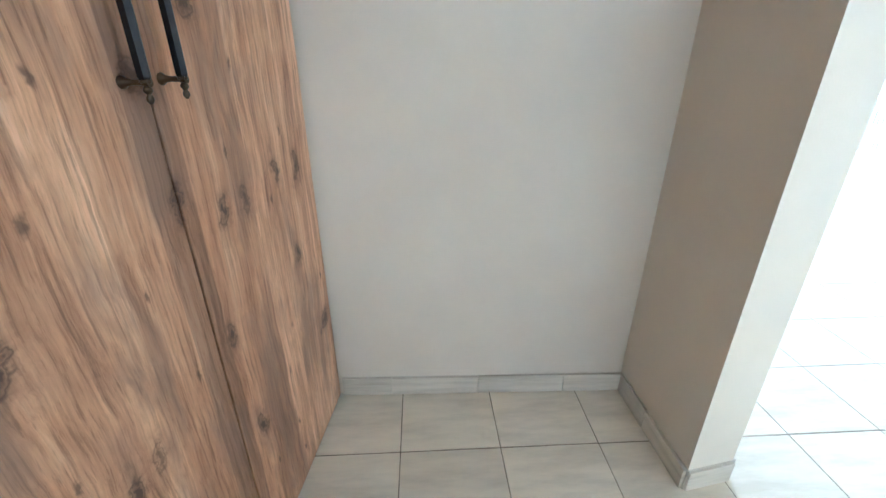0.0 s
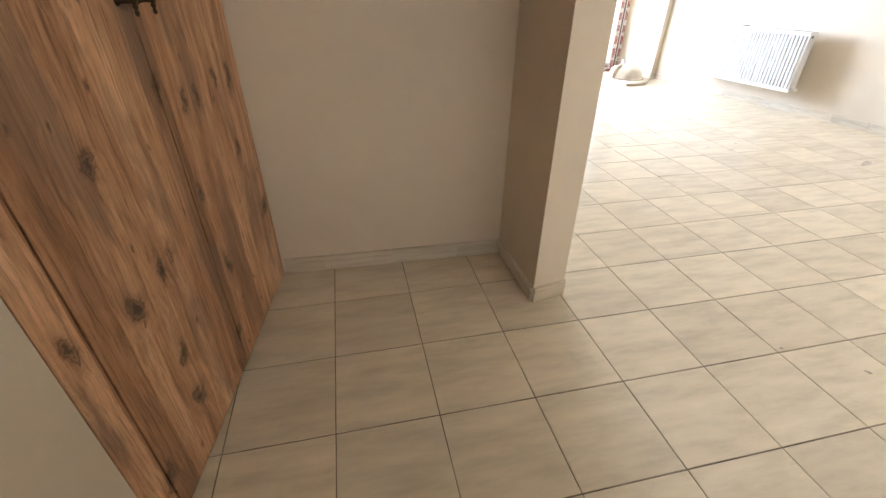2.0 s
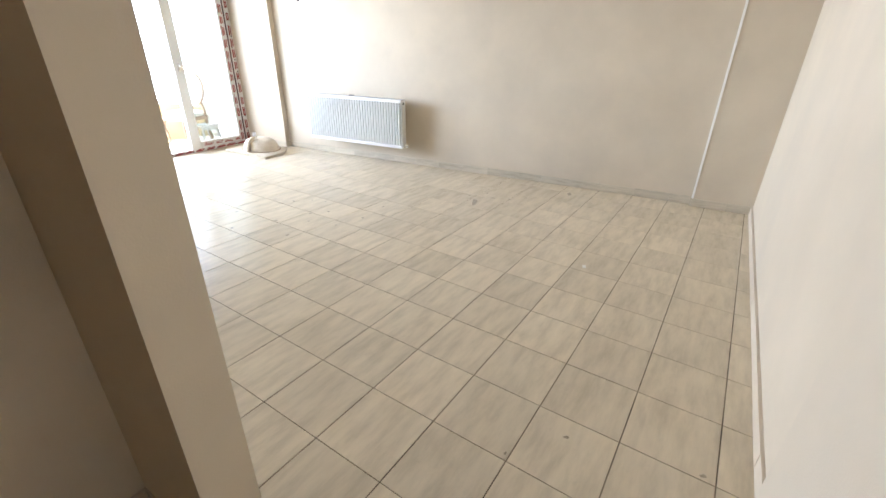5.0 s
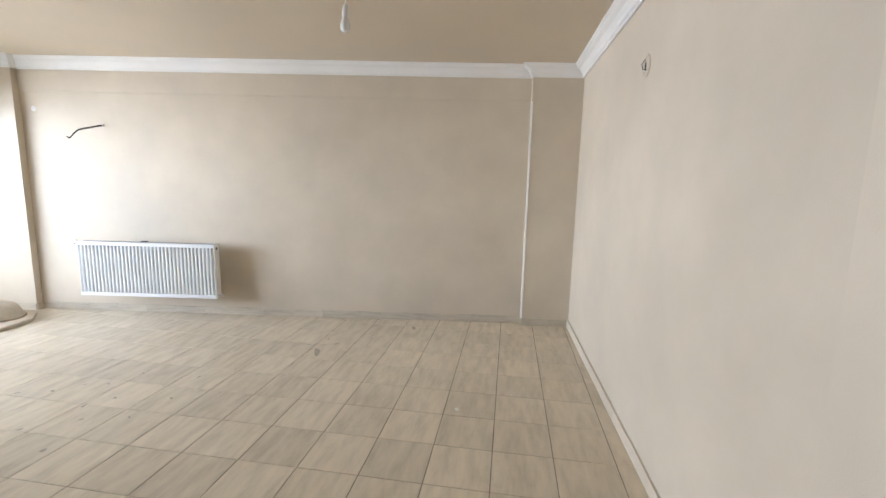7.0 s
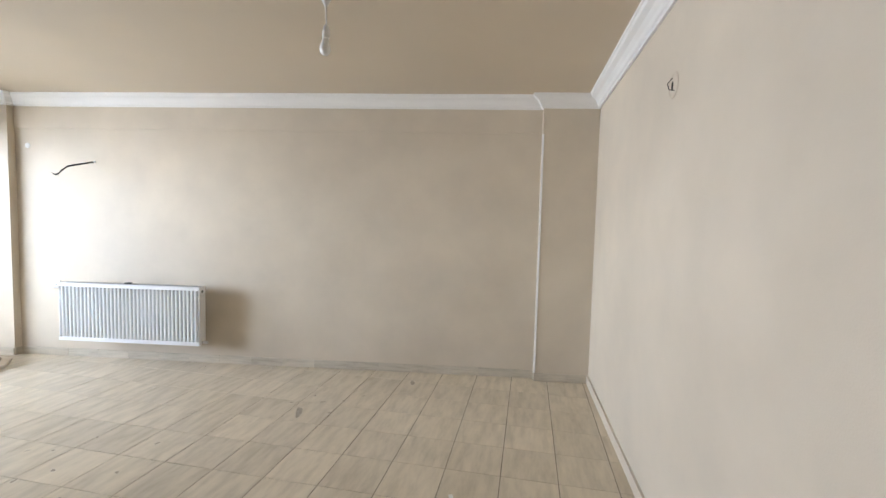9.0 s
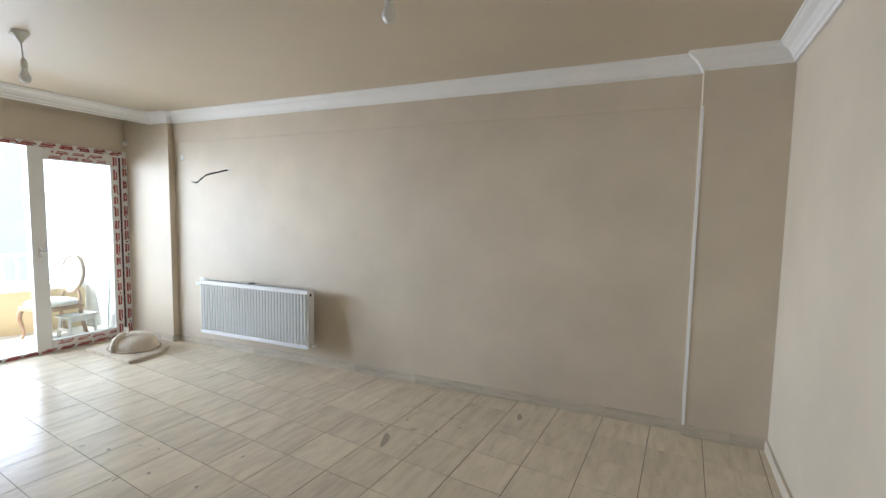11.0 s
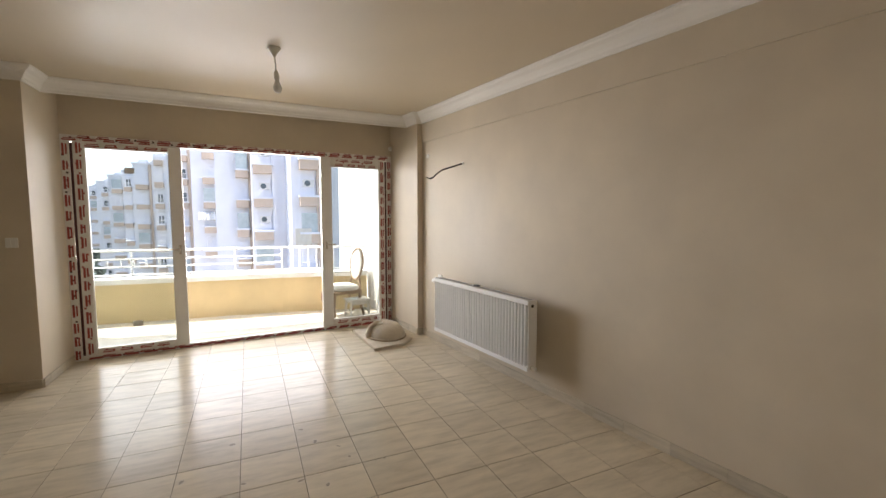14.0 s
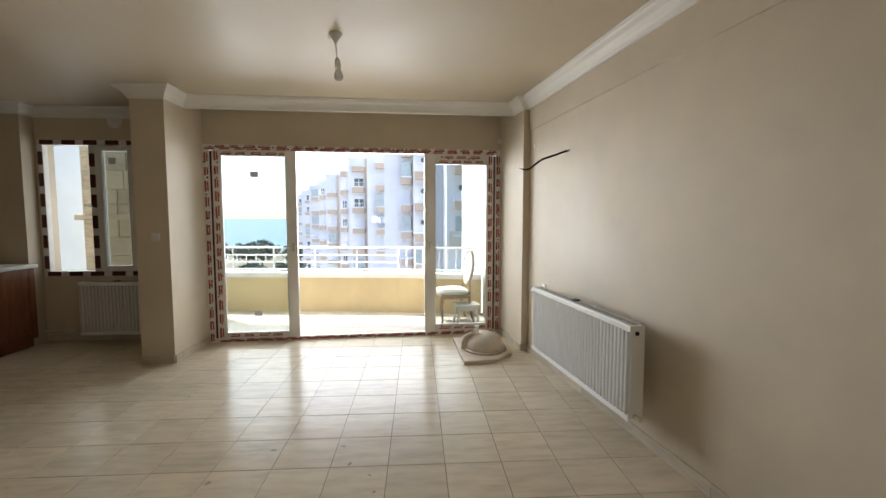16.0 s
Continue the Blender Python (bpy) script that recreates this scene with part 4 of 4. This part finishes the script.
# ---- balcony chair and stool ----
def chair():
    g = thing("dining_chair", "carved wooden chair with cream seat and oval back on the balcony", "chair", "", (3.95, 7.02, -0.031), 102)
    part("seat_frame", B(-0.23, -0.22, 0.36, 0.23, 0.22, 0.415, 0.012), CHAIR_WOOD, g)
    bm = bmesh.new()
    N = 28
    rings = []
    for t, z in ((0.96, 0.415), (1.0, 0.43), (0.99, 0.455), (0.9, 0.475), (0.6, 0.49), (0.2, 0.495)):
        rings.append([bm.verts.new((0.225 * t * math.copysign(abs(math.cos(a)) ** 0.5, math.cos(a)), 0.215 * t * math.copysign(abs(math.sin(a)) ** 0.5, math.sin(a)), z)) for a in (2 * math.pi * (k + 0.5) / N for k in range(N))])
    for a, b in zip(rings, rings[1:]):
        for k in range(N):
            bm.faces.new((a[k], a[(k + 1) % N], b[(k + 1) % N], b[k]))
    bm.faces.new(rings[-1])
    bm.faces.new(rings[0][::-1])
    part("seat", bm, FABRIC, g, "cream padded seat", True)
    for sx in (-1, 1):
        part("leg", tube(bmesh.new(), [(sx * 0.20, 0.19, 0.38), (sx * 0.222, 0.212, 0.33), (sx * 0.226, 0.218, 0.26), (sx * 0.205, 0.200, 0.15), (sx * 0.196, 0.192, 0.07), (sx * 0.205, 0.205, 0.025), (sx * 0.215, 0.218, 0.0)], [0.026, 0.030, 0.026, 0.018, 0.014, 0.017, 0.016], 10), CHAIR_WOOD, g, "curved front leg", True)
        part("leg", tube(bmesh.new(), [(sx * 0.19, -0.20, 0.40), (sx * 0.19, -0.205, 0.25), (sx * 0.192, -0.235, 0.1), (sx * 0.195, -0.27, 0.0)], [0.024, 0.021, 0.018, 0.016], 10), CHAIR_WOOD, g, "raked back leg", True)
    # oval shield back
    loop = []
    for k in range(33):
        a = 2 * math.pi * k / 32
        w = 0.205 * (1.0 - 0.16 * math.sin(a) ** 2 * (1 if math.sin(a) < 0 else -0.3))
        zz = 0.775 + 0.235 * math.sin(a)
        loop.append((w * math.cos(a), -0.20 - 0.26 * (zz - 0.42) * 0.5, zz))
    part("back_frame", tube(bmesh.new(), loop, 0.019, 8, 1.0, False), CHAIR_WOOD, g, "moulded oval back frame", True)
    for sx in (-1, 1):
        part("back_post", tube(bmesh.new(), [(sx * 0.19, -0.20, 0.38), (sx * 0.17, -0.215, 0.48), (sx * 0.125, -0.225, 0.57)], 0.019, 8), CHAIR_WOOD, g, "", True)
    bm = bmesh.new()
    inner = [(0.90 * x, 0, 0.775 + (z - 0.775) * 0.90) for x, _, z in loop[:-1]]
    for dy in (0.012, -0.012):
        vs = [bm.verts.new((x, -0.20 - 0.13 * (z - 0.42) + dy, z)) for x, _, z in inner]
        c = bm.verts.new((0, -0.20 - 0.13 * (0.775 - 0.42) + dy * 2.2, 0.775))
        for k in range(len(vs)):
            bm.faces.new((vs[k], vs[(k + 1) % len(vs)], c))
    part("back_pad", bm, FABRIC, g, "cream upholstered back", True)
    return g


chair()


def stool():
    g = thing("stool", "small worn wooden stool with pale paint spills", "stool", "", (4.14, 6.86, -0.031), 8)
    for k in range(3):
        part("top_slat", B(-0.17, -0.135 + k * 0.0915, 0.262, 0.17, -0.135 + k * 0.0915 + 0.088, 0.285, 0.004), STOOL_WOOD, g)
    for sx in (-1, 1):
        for sy in (-1, 1):
            part("leg", tube(bmesh.new(), [(sx * 0.125, sy * 0.10, 0.262), (sx * 0.145, sy * 0.118, 0.0)], 0.021, 4), STOOL_WOOD, g)
        part("stretcher", B(sx * 0.138 - 0.011, -0.105, 0.09, sx * 0.138 + 0.011, 0.105, 0.125, 0.003), STOOL_WOOD, g)
        part("apron", B(-0.12, sx * 0.108 - 0.009, 0.205, 0.12, sx * 0.108 + 0.009, 0.2615, 0.003), STOOL_WOOD, g)
    bm = bmesh.new()
    vs = [bm.verts.new((-0.07 + 0.085 * (1 + 0.25 * math.sin(3 * a)) * math.cos(a), -0.02 + 0.075 * (1 + 0.2 * math.cos(4 * a)) * math.sin(a), 0.2865)) for a in (2 * math.pi * k / 22 for k in range(22))]
    bm.faces.new(vs)
    for v in bmesh.ops.extrude_face_region(bm, geom=bm.faces[:])["geom"]:
        if isinstance(v, bmesh.types.BMVert):
            v.co.z += 0.003
    part("paint_spill", bm, PAINT_BLOB, g, "pale blue-white paint spill")
    return g


stool()
pole = tagged(part("leaning_pole", tube(bmesh.new(), [(4.40, 6.70, -0.03), (4.535, 6.86, 1.05)], 0.012, 8), PVC, None, "", True), "thin pale pole leaning on the balcony wall", "pole")


# ---- kitchen cabinet and worktop ----
def kitchen():
    for k, (y0, y1) in enumerate(((4.80, 5.40), (5.40, 6.00))):
        g = thing("kitchen_cabinet", "dark reddish wooden kitchen base cabinet", "cabinet", "kitchen base cabinets", (-0.85, y0, 0))
        w = y1 - y0
        part("body", B(-0.58, 0.001, 0.10, -0.022, w - 0.001, 0.895), DARK_WOOD, g)
        part("plinth", B(-0.54, 0.001, 0.0, -0.05, w - 0.001, 0.0985), DARK_WOOD, g)
        d = part("door", B(-0.0205, 0.003, 0.105, 0.0, w - 0.003, 0.888, 0.002), DARK_WOOD, g)
        for a in ((0.003, 0.105, 0.075, 0.888), (w - 0.075, 0.105, w - 0.003, 0.888)):
            part("door_stile", B(0.0005, a[0], a[1], 0.007, a[2], a[3], 0.002), DARK_WOOD, d)
        for a in ((0.105, 0.18), (0.81, 0.888)):
            part("door_rail", B(0.0005, 0.0765, a[0], 0.007, w - 0.0765, a[1], 0.002), DARK_WOOD, d)
    tagged(part("worktop", B(-1.46, 4.78, 0.8965, -0.815, 6.015, 0.94, 0.006), WORKTOP), "white kitchen worktop over the dark cabinets", "worktop")


kitchen()

# ---- beyond the balcony ----
struct("ground", prism(bmesh.new(), [(-900, -400), (900, -400), (900, 190), (-900, 190)], -13.6, -13.0), GROUND, "dry ground between the apartment blocks", "ground")
struct("sea", prism(bmesh.new(), [(-4500, 190.02), (4500, 190.02), (4500, 4800), (-4500, 4800)], -14.6, -14.0), SEA, "blue-green sea reaching the horizon", "water")
FLOOR_H = 2.9


def block(name, x0, x1, col, y, roof, w, seed, label, ac_share=0.0):
    """One bay of the long stepped block: plain wall and a stack of tan balconies."""
    rnd = random.Random(seed)
    g = thing(name, label, "building", "stepped apartment block")
    part("wall", B(x0, y, -13, x1, y + 16, roof), FACADE, g)
    part("roof", B(x0 - 0.15, y - 0.15, roof, x1 + 0.1, y + 16, roof + 0.25), FACADE, g)
    part("corner_strip", B(col + w / 2 + 0.02, y - 0.32, -13, col + w / 2 + 0.34, y - 0.004, roof - 0.004), FACADE_TAN if seed % 2 == 0 else FACADE, g, "upright facade strip")
    z = 2.45 - FLOOR_H * 5
    while z < roof - 0.6:
        kind = rnd.random()
        b = part("balcony", B(col - w / 2, y - 0.95, z - 0.36, col + w / 2, y - 0.003, z + 0.34), FACADE_TAN, g, "tan rendered balcony front")
        part("slab_edge", B(col - w / 2 - 0.10, y - 1.10, z + 0.34, col + w / 2 + 0.10, y - 0.003, z + 0.50), FACADE, b)
        if z + 2.2 < roof:
            wd = part("window", B(col - w / 2 + 0.12, y - 0.06, z + 0.55, col + w / 2 - 0.12, y - 0.004, z + 2.05), DARK_GLASS if kind < 0.12 else (PALE_GLASS if kind > 0.72 else FACADE), g, "" if kind < 0.12 or kind > 0.72 else "closed white shutter")
            for u in (-0.5, 0.0, 0.5):
                part("window_bar", B(col + u * (w - 0.3) - 0.05, y - 0.12, z + 0.55, col + u * (w - 0.3) + 0.05, y - 0.061, z + 2.05), FACADE, wd)
            part("head_panel", B(col - w / 2 + 0.1, y - 0.16, z + 1.62, col + w / 2 - 0.1, y - 0.125, z + 2.05), FACADE, wd, "white rolled blind")
            if kind > 0.72:
                part("glazed_front", B(col - w / 2 + 0.06, y - 0.92, z + 0.51, col + w / 2 - 0.06, y - 0.87, z + 2.0), PALE_GLASS, b, "glazed balcony front")
            elif kind < 0.34:
                for q in range(7):
                    u = col - w / 2 + w * q / 6
                    part("rail_bar", bar(bmesh.new(), (u, y - 1.02, z + 0.49), (u, y - 1.02, z + 1.02), 0.022, 4), RAIL_WHITE if seed % 3 else AC_GREY, b)
                part("rail_top", bar(bmesh.new(), (col - w / 2, y - 1.02, z + 1.02), (col + w / 2, y - 1.02, z + 1.02), 0.03, 4), RAIL_WHITE if seed % 3 else AC_GREY, b)
            if 0.34 < kind < 0.34 + ac_share:
                u = col + w / 2 - 1.05
                ac = part("air_conditioner", B(u, y - 0.50, z + 1.15, u + 0.85, y - 0.17, z + 1.75, 0.03), AC_GREY, g, "grey air conditioner box")
                part("fan_grille", lathe(bmesh.new(), [(0.23, 0), (0.23, 0.02), (0.05, 0.03)], 16, pose(u + 0.34, y - 0.50, z + 1.45, 90, 0, 0)), DARK_GLASS, ac)
        z += FLOOR_H
    part("roof_tank", B(col - 0.7, y + 1.0, roof + 0.25, col + 0.5, y + 2.6, roof + 0.8, 0.1), FACADE, g, "water tank")
    part("roof_tank", lathe(bmesh.new(), [(0.3, 0), (0.3, 0.9), (0.1, 1.0)], 12, pose(col + 0.8, y + 1.5, roof + 0.45, 0, 75, 20)), AC_GREY, g, "solar water heater")
    return g


BAYS = [(5.9, 24.0, 7.15, 36.6, 11.6, 1.3), (3.1, 5.9, 4.0, 42.0, 11.6, 1.5), (-0.1, 3.1, 2.3, 48.0, 11.6, 1.1), (-3.2, -0.1, -1.3, 59.0, 9.9, 1.3), (-6.2, -3.2, -4.8, 63.0, 9.7, 1.7), (-8.6, -6.2, -8.0, 70.0, 9.1, 1.0), (-12.4, -8.6, -11.2, 77.0, 8.7, 1.5), (-15.4, -12.4, -14.6, 85.0, 8.2, 1.0), (-19.2, -15.4, -17.8, 93.0, 8.0, 1.5), (-25.5, -19.2, -23.6, 111.0, 8.0, 1.7), (-33.0, -25.5, -31.0, 132.0, 8.0, 1.9)]
for k, (x0, x1, col, y, roof, w) in enumerate(BAYS):
    block("apartment_building", x0, x1, col, y, roof, w, 40 + k, "white stepped apartment block with tan balcony fronts", 0.38 if k < 2 else 0.0)


def laundry():
    bm = bmesh.new()
    n = 10
    for side in (0.0, 0.02):
        vs = [[bm.verts.new((6.05 + 1.2 * i / n, 35.60 + side + 0.04 * math.sin(i * 1.7 + j), 0.35 - (1.35 + 0.12 * math.sin(i * 1.3)) * j / 6)) for j in range(7)] for i in range(n + 1)]
        for i in range(n):
            for j in range(6):
                bm.faces.new((vs[i][j], vs[i + 1][j], vs[i + 1][j + 1], vs[i][j + 1]))
    tagged(part("laundry", bm, FABRIC, None, "", True), "white washing hanging from a far balcony", "laundry")


laundry()


def awning():
    g = thing("awning", "small striped white awning on a far balcony", "awning", "", (-1.0, 57.7, 0.55))
    for k in range(9):
        x = -1.35 + k * 0.3
        part("stripe", tube(bmesh.new(), [(x, 0.9, 1.1), (x, 0.3, 1.0), (x, -0.2, 0.65), (x, -0.4, 0.2)], 0.14, 4), RAIL_WHITE if k % 2 else STICKER, g)


awning()


def tree(x, y, h, r, seed):
    rnd = random.Random(seed)
    g = thing("tree", "dark green far tree among the blocks", "tree", "far trees", (x, y, -13))
    bm = tube(bmesh.new(), [(0, 0, 0), (0.1, 0, h * 0.3), (0.0, 0.1, h * 0.62)], [0.3, 0.22, 0.12], 7)
    for k in range(5):
        a = rnd.uniform(0, 6.28)
        tube(bm, [(0, 0, h * (0.35 + 0.05 * k)), (r * 0.35 * math.cos(a), r * 0.35 * math.sin(a), h * (0.5 + 0.05 * k)), (r * 0.7 * math.cos(a), r * 0.7 * math.sin(a), h * (0.6 + 0.06 * k))], [0.1, 0.07, 0.03], 5)
    part("trunk", bm, BARK, g)
    verts, faces = [], []
    for k in range(900):
        a, b, t = rnd.uniform(0, 6.283), rnd.uniform(-1, 1), rnd.random() ** 0.4
        lump = 0.75 + 0.3 * math.sin(3 * a + seed) * math.cos(2.5 * b)
        c = Vector((r * t * lump * math.cos(a) * math.sqrt(1 - b * b), r * t * lump * math.sin(a) * math.sqrt(1 - b * b), h * 0.68 + h * 0.32 * t * lump * b))
        s = rnd.uniform(0.25, 0.55)
        m = Euler((rnd.uniform(0, 6), rnd.uniform(0, 6), rnd.uniform(0, 6))).to_matrix()
        i = len(verts)
        verts += [c + m @ Vector(p) * s for p in ((-1, -0.5, 0), (1, -0.4, 0.1), (0.7, 0.6, 0), (-0.8, 0.5, 0.15))]
        faces.append((i, i + 1, i + 2, i + 3))
    me = bpy.data.meshes.new("crown")
    me.from_pydata(verts, [], faces)
    me.materials.append(LEAF)
    ob = new("crown", me)
    ob.parent = g


for k, (x, y, h, r) in enumerate(((-36, 112, 9.0, 5.0), (-42, 118, 8.0, 5.5), (-30, 120, 7.0, 4.5), (-49, 116, 8.5, 5.0), (-25, 100, 5.5, 4.0), (-56, 120, 8.0, 5.0), (-31, 92, 5.0, 3.6), (-22, 84, 4.6, 3.4))):
    tree(x, y, h, r, 100 + k)


# ---- pieces: stone wall, skirting tiles, floor tiles ----
def shared_mesh(name, sx, sy, sz, material, bev):
    bm = box(bmesh.new(), -sx / 2, -sy / 2, -sz, sx / 2, sy / 2, 0)
    top = [e for e in bm.edges if all(v.co.z > -1e-6 for v in e.verts)]
    bmesh.ops.bevel(bm, geom=top, offset=bev, segments=1, affect="EDGES")
    me = bpy.data.meshes.new(name)
    bm.to_mesh(me)
    bm.free()
    me.materials.append(material)
    return me


def stone_wall():
    base = struct("neighbour_stone_wall", B(-1.58, 7.75, -1.0, -0.14, 7.95, 3.4), STONE, "cream stone-clad neighbouring wall")
    rnd, z = random.Random(5), -0.6
    while z < 3.2:
        h = rnd.choice((0.16, 0.22, 0.28))
        x = -1.56
        while x < -0.2:
            w = min(rnd.uniform(0.25, 0.52), -0.16 - x)
            if w > 0.08:
                part("stone", B(x + 0.006, 7.718 + rnd.uniform(0, 0.014), z + 0.006, x + w - 0.006, 7.749, z + h - 0.006, 0.008), STONE, base)
            x += w
        z += h
    part("ledge", B(-1.6, 7.60, 1.42, -0.16, 7.715, 1.50, 0.01), STONE, base, "projecting stone ledge")
    struct("neighbour_white_wall", B(-8.0, 9.3, -13.0, -2.70, 9.6, 4.6), BALCONY_WHITE, "white rendered neighbouring wall", "wall")


stone_wall()


def skirting(name, path, offset, label, material=None, back=None):
    """Low tile strips along a wall line; the room is on the path's left."""
    rail = struct(name, sweep(bmesh.new(), path, [(-0.004, 0.0), (0.003, 0.0), (0.003, 0.078), (-0.004, 0.078)]), back or SKIRT, label, "baseboard")
    rnd = random.Random(len(path) * 7 + int(offset * 100))
    for a, b in zip(path, path[1:]):
        a, b = Vector(a), Vector(b)
        d = b - a
        L, ang = d.length, math.degrees(math.atan2(d.y, d.x))
        s = -offset
        while s < L:
            s0, s1 = max(s, 0) + 0.0015, min(s + 0.3333, L) - 0.0015
            s += 0.3333
            if s1 - s0 < 0.02:
                continue
            m = pose(a.x, a.y, 0, 0, 0, ang)
            bm = box(bmesh.new(), s0, 0.0035, 0.001, s1, 0.0115 + rnd.uniform(0, 0.002), 0.078 + rnd.uniform(-0.002, 0.004))
            ob = part("skirting_tile", bm, material or SKIRT, rail)
            ob.matrix_world = m
    return rail


skirting("baseboard_east", [(xp(-0.364), ys(5.35)), (xp(0.14), 0.14), (xw(0.14), 0.14), (xw(P1), P1), (xp(P1), P1), (xp(6.255), 6.255)], 0.12, "beige tile skirting along the long wall")
skirting("baseboard_south", [(0.71, -0.367), (1.632, -0.355), (1.632, ys(1.632)), (xp(-0.364) - 0.012, ys(5.35))], 0.2, "pale painted skirting along the plain wall", WALL, WALL)
skirting("baseboard_alcove", [(0.913, 1.2), (0.926, 0.877), (0.768, 0.850), (0.760, 1.281), (-0.328, 1.312)], 0.1, "beige tile skirting round the alcove")
skirting("baseboard_column", [(1.037, yd(1.037)), (1.028, 5.305), (0.705, 5.315), (0.72, 6.198), (-0.90, 6.198)], 0.1, "beige tile skirting round the column")

G, GX, GY = 0.3375, 0.915, 0.69
TILE_ME = shared_mesh("tile", G - 0.0034, G - 0.0048, 0.003, TILE, 0.0008)
tiles = struct("floor", prism(bmesh.new(), [(-3.0, -2.8), (5.8, -2.8), (5.6, 0.0), (4.72, 6.3), (-3.0, 6.2)], -0.0038, -0.0030), GROUT, "beige glazed square floor tiles with dark joints", "floor")
rest_v, rest_f, count = [], [], 0
rnd = random.Random(11)


def outside(cx, cy):
    """Whether a tile lies wholly under a wall or off the plan."""
    if cx - G / 2 > xw(cy - G / 2) or cy - G / 2 > max(6.2, yd(cx)) or (cx > 1.75 and cy + G / 2 < ys(cx)):
        return True
    return cx < 0.5 and 1.75 < cy + G / 2 < 0 or cx < -3.0 or cy < -2.8


for i in range(-12, 16):
    for j in range(-11, 18):
        cx, cy = GX + (i + 0.5) * G, GY + (j + 0.5) * G
        if outside(cx, cy):
            continue
        near = (cx > 0.6 and cy > -0.6 or -0.6 < cx < 1.6 and -0.8 < cy < 1.4) and count < 300 and not (cx < 1.0 and cy > 1.5)
        if near:
            count += 1
            ob = new("tile", TILE_ME)
            ob.parent = tiles
            ob.location = (cx, cy, rnd.uniform(-0.0006, 0.0))
            ob.rotation_euler = (rnd.uniform(-0.0012, 0.0012), rnd.uniform(-0.0012, 0.0012), 0)
        else:
            h, k = G / 2 - 0.002, len(rest_v)
            rest_v += [(cx - h, cy - h, 0), (cx + h, cy - h, 0), (cx + h, cy + h, 0), (cx - h, cy + h, 0), (cx - h, cy - h, -0.003), (cx + h, cy - h, -0.003), (cx + h, cy + h, -0.003), (cx - h, cy + h, -0.003)]
            rest_f += [(k, k + 1, k + 2, k + 3)] + [(k + a, k + 4 + a, k + 4 + (a + 1) % 4, k + (a + 1) % 4) for a in range(4)]
me = bpy.data.meshes.new("tiles_beyond")
me.from_pydata(rest_v, [], rest_f)
me.materials.append(TILE)
ob = new("tiles_beyond", me)
ob.parent = tiles
ob["kind"] = "stuff"

# balcony tiles
BT = struct("balcony_floor", prism(bmesh.new(), [(0.1, 6.2), (4.6, 6.47), (4.45, 7.36), (3.15, 7.62), (-0.12, 7.92)], -0.0308, -0.0270), BALCONY_TILE, "pale balcony floor tiles", "floor")
B_ME = shared_mesh("balcony_tile", G - 0.004, G - 0.004, 0.004, BALCONY_TILE, 0.0008)
for i in range(0, 14):
    for j in range(0, 5):
        cx, cy = 0.2 + (i + 0.5) * G, 6.34 + (j + 0.5) * G + 0.02
        if cy + G / 2 < 7.97 - 0.094 * (cx + 0.15) - max(0, cx - 3.1) * 0.12 and cx < 4.62:
            ob = new("tile", B_ME)
            ob.parent = BT
            ob.location = (cx, cy, -0.0245)


# ---- marks on the floor ----
def blotch(name, x, y, rx, ry, material, label, seed, z=0.0006, turn=0.0):
    rnd = random.Random(seed)
    ph = [rnd.uniform(0, 6.28) for _ in range(4)]
    bm = bmesh.new()
    pts = []
    for k in range(26):
        a = 2 * math.pi * k / 26
        f = 1 + 0.16 * math.sin(2 * a + ph[0]) + 0.12 * math.sin(3 * a + ph[1]) + 0.08 * math.sin(5 * a + ph[2])
        p = Matrix.Rotation(radians(turn), 2) @ Vector((rx * f * math.cos(a), ry * f * math.sin(a)))
        pts.append((x + p.x, y + p.y))
    prism(bm, pts, 0.0001, z)
    return tagged(part(name, bm, material), label, "stain", "marks on the floor")


blotch("floor_stain", 4.10, 1.95, 0.080, 0.027, STAIN, "dark smeared cement stain on the tile", 1, 0.0008, 20)
blotch("floor_stain", 4.92, 1.256, 0.05, 0.02, STAIN, "dark ring stain on the tile", 2, 0.0008, 10)
bm = B(-0.022, -0.012, 0.0005, 0.022, 0.012, 0.004, 0.001, pose(3.35, 0.605, 0, 0, 0, 20))
tagged(part("paper_scrap", bm, PAPER), "small white paper scrap on the floor", "paper")
rs = random.Random(3)
for k, (x, y, r) in enumerate(((4.25, 2.10, 0.018), (4.32, 1.86, 0.022), (4.42, 1.98, 0.014), (4.15, 1.72, 0.016), (4.38, 1.70, 0.02), (3.05, 3.42, 0.017), (3.22, 3.15, 0.012), (2.55, 3.6, 0.02), (3.45, 2.6, 0.016), (1.83, 0.20, 0.012), (1.62, 0.37, 0.008), (1.95, -0.28, 0.012), (2.92, 3.02, 0.019), (3.05, 2.92, 0.015), (2.78, 2.88, 0.011), (2.62, 3.12, 0.014), (3.18, 3.30, 0.013), (2.98, 3.62, 0.017), (2.48, 2.78, 0.018), (3.42, 3.05, 0.014), (2.30, 3.28, 0.016), (2.86, 2.62, 0.012), (3.12, 2.55, 0.016), (4.52, 1.58, 0.018))):
    blotch("floor_speck", x, y, r, r * rs.uniform(0.35, 0.7), STAIN, "small dark dirt speck on the tile", 20 + k, 0.0007, rs.uniform(0, 180))
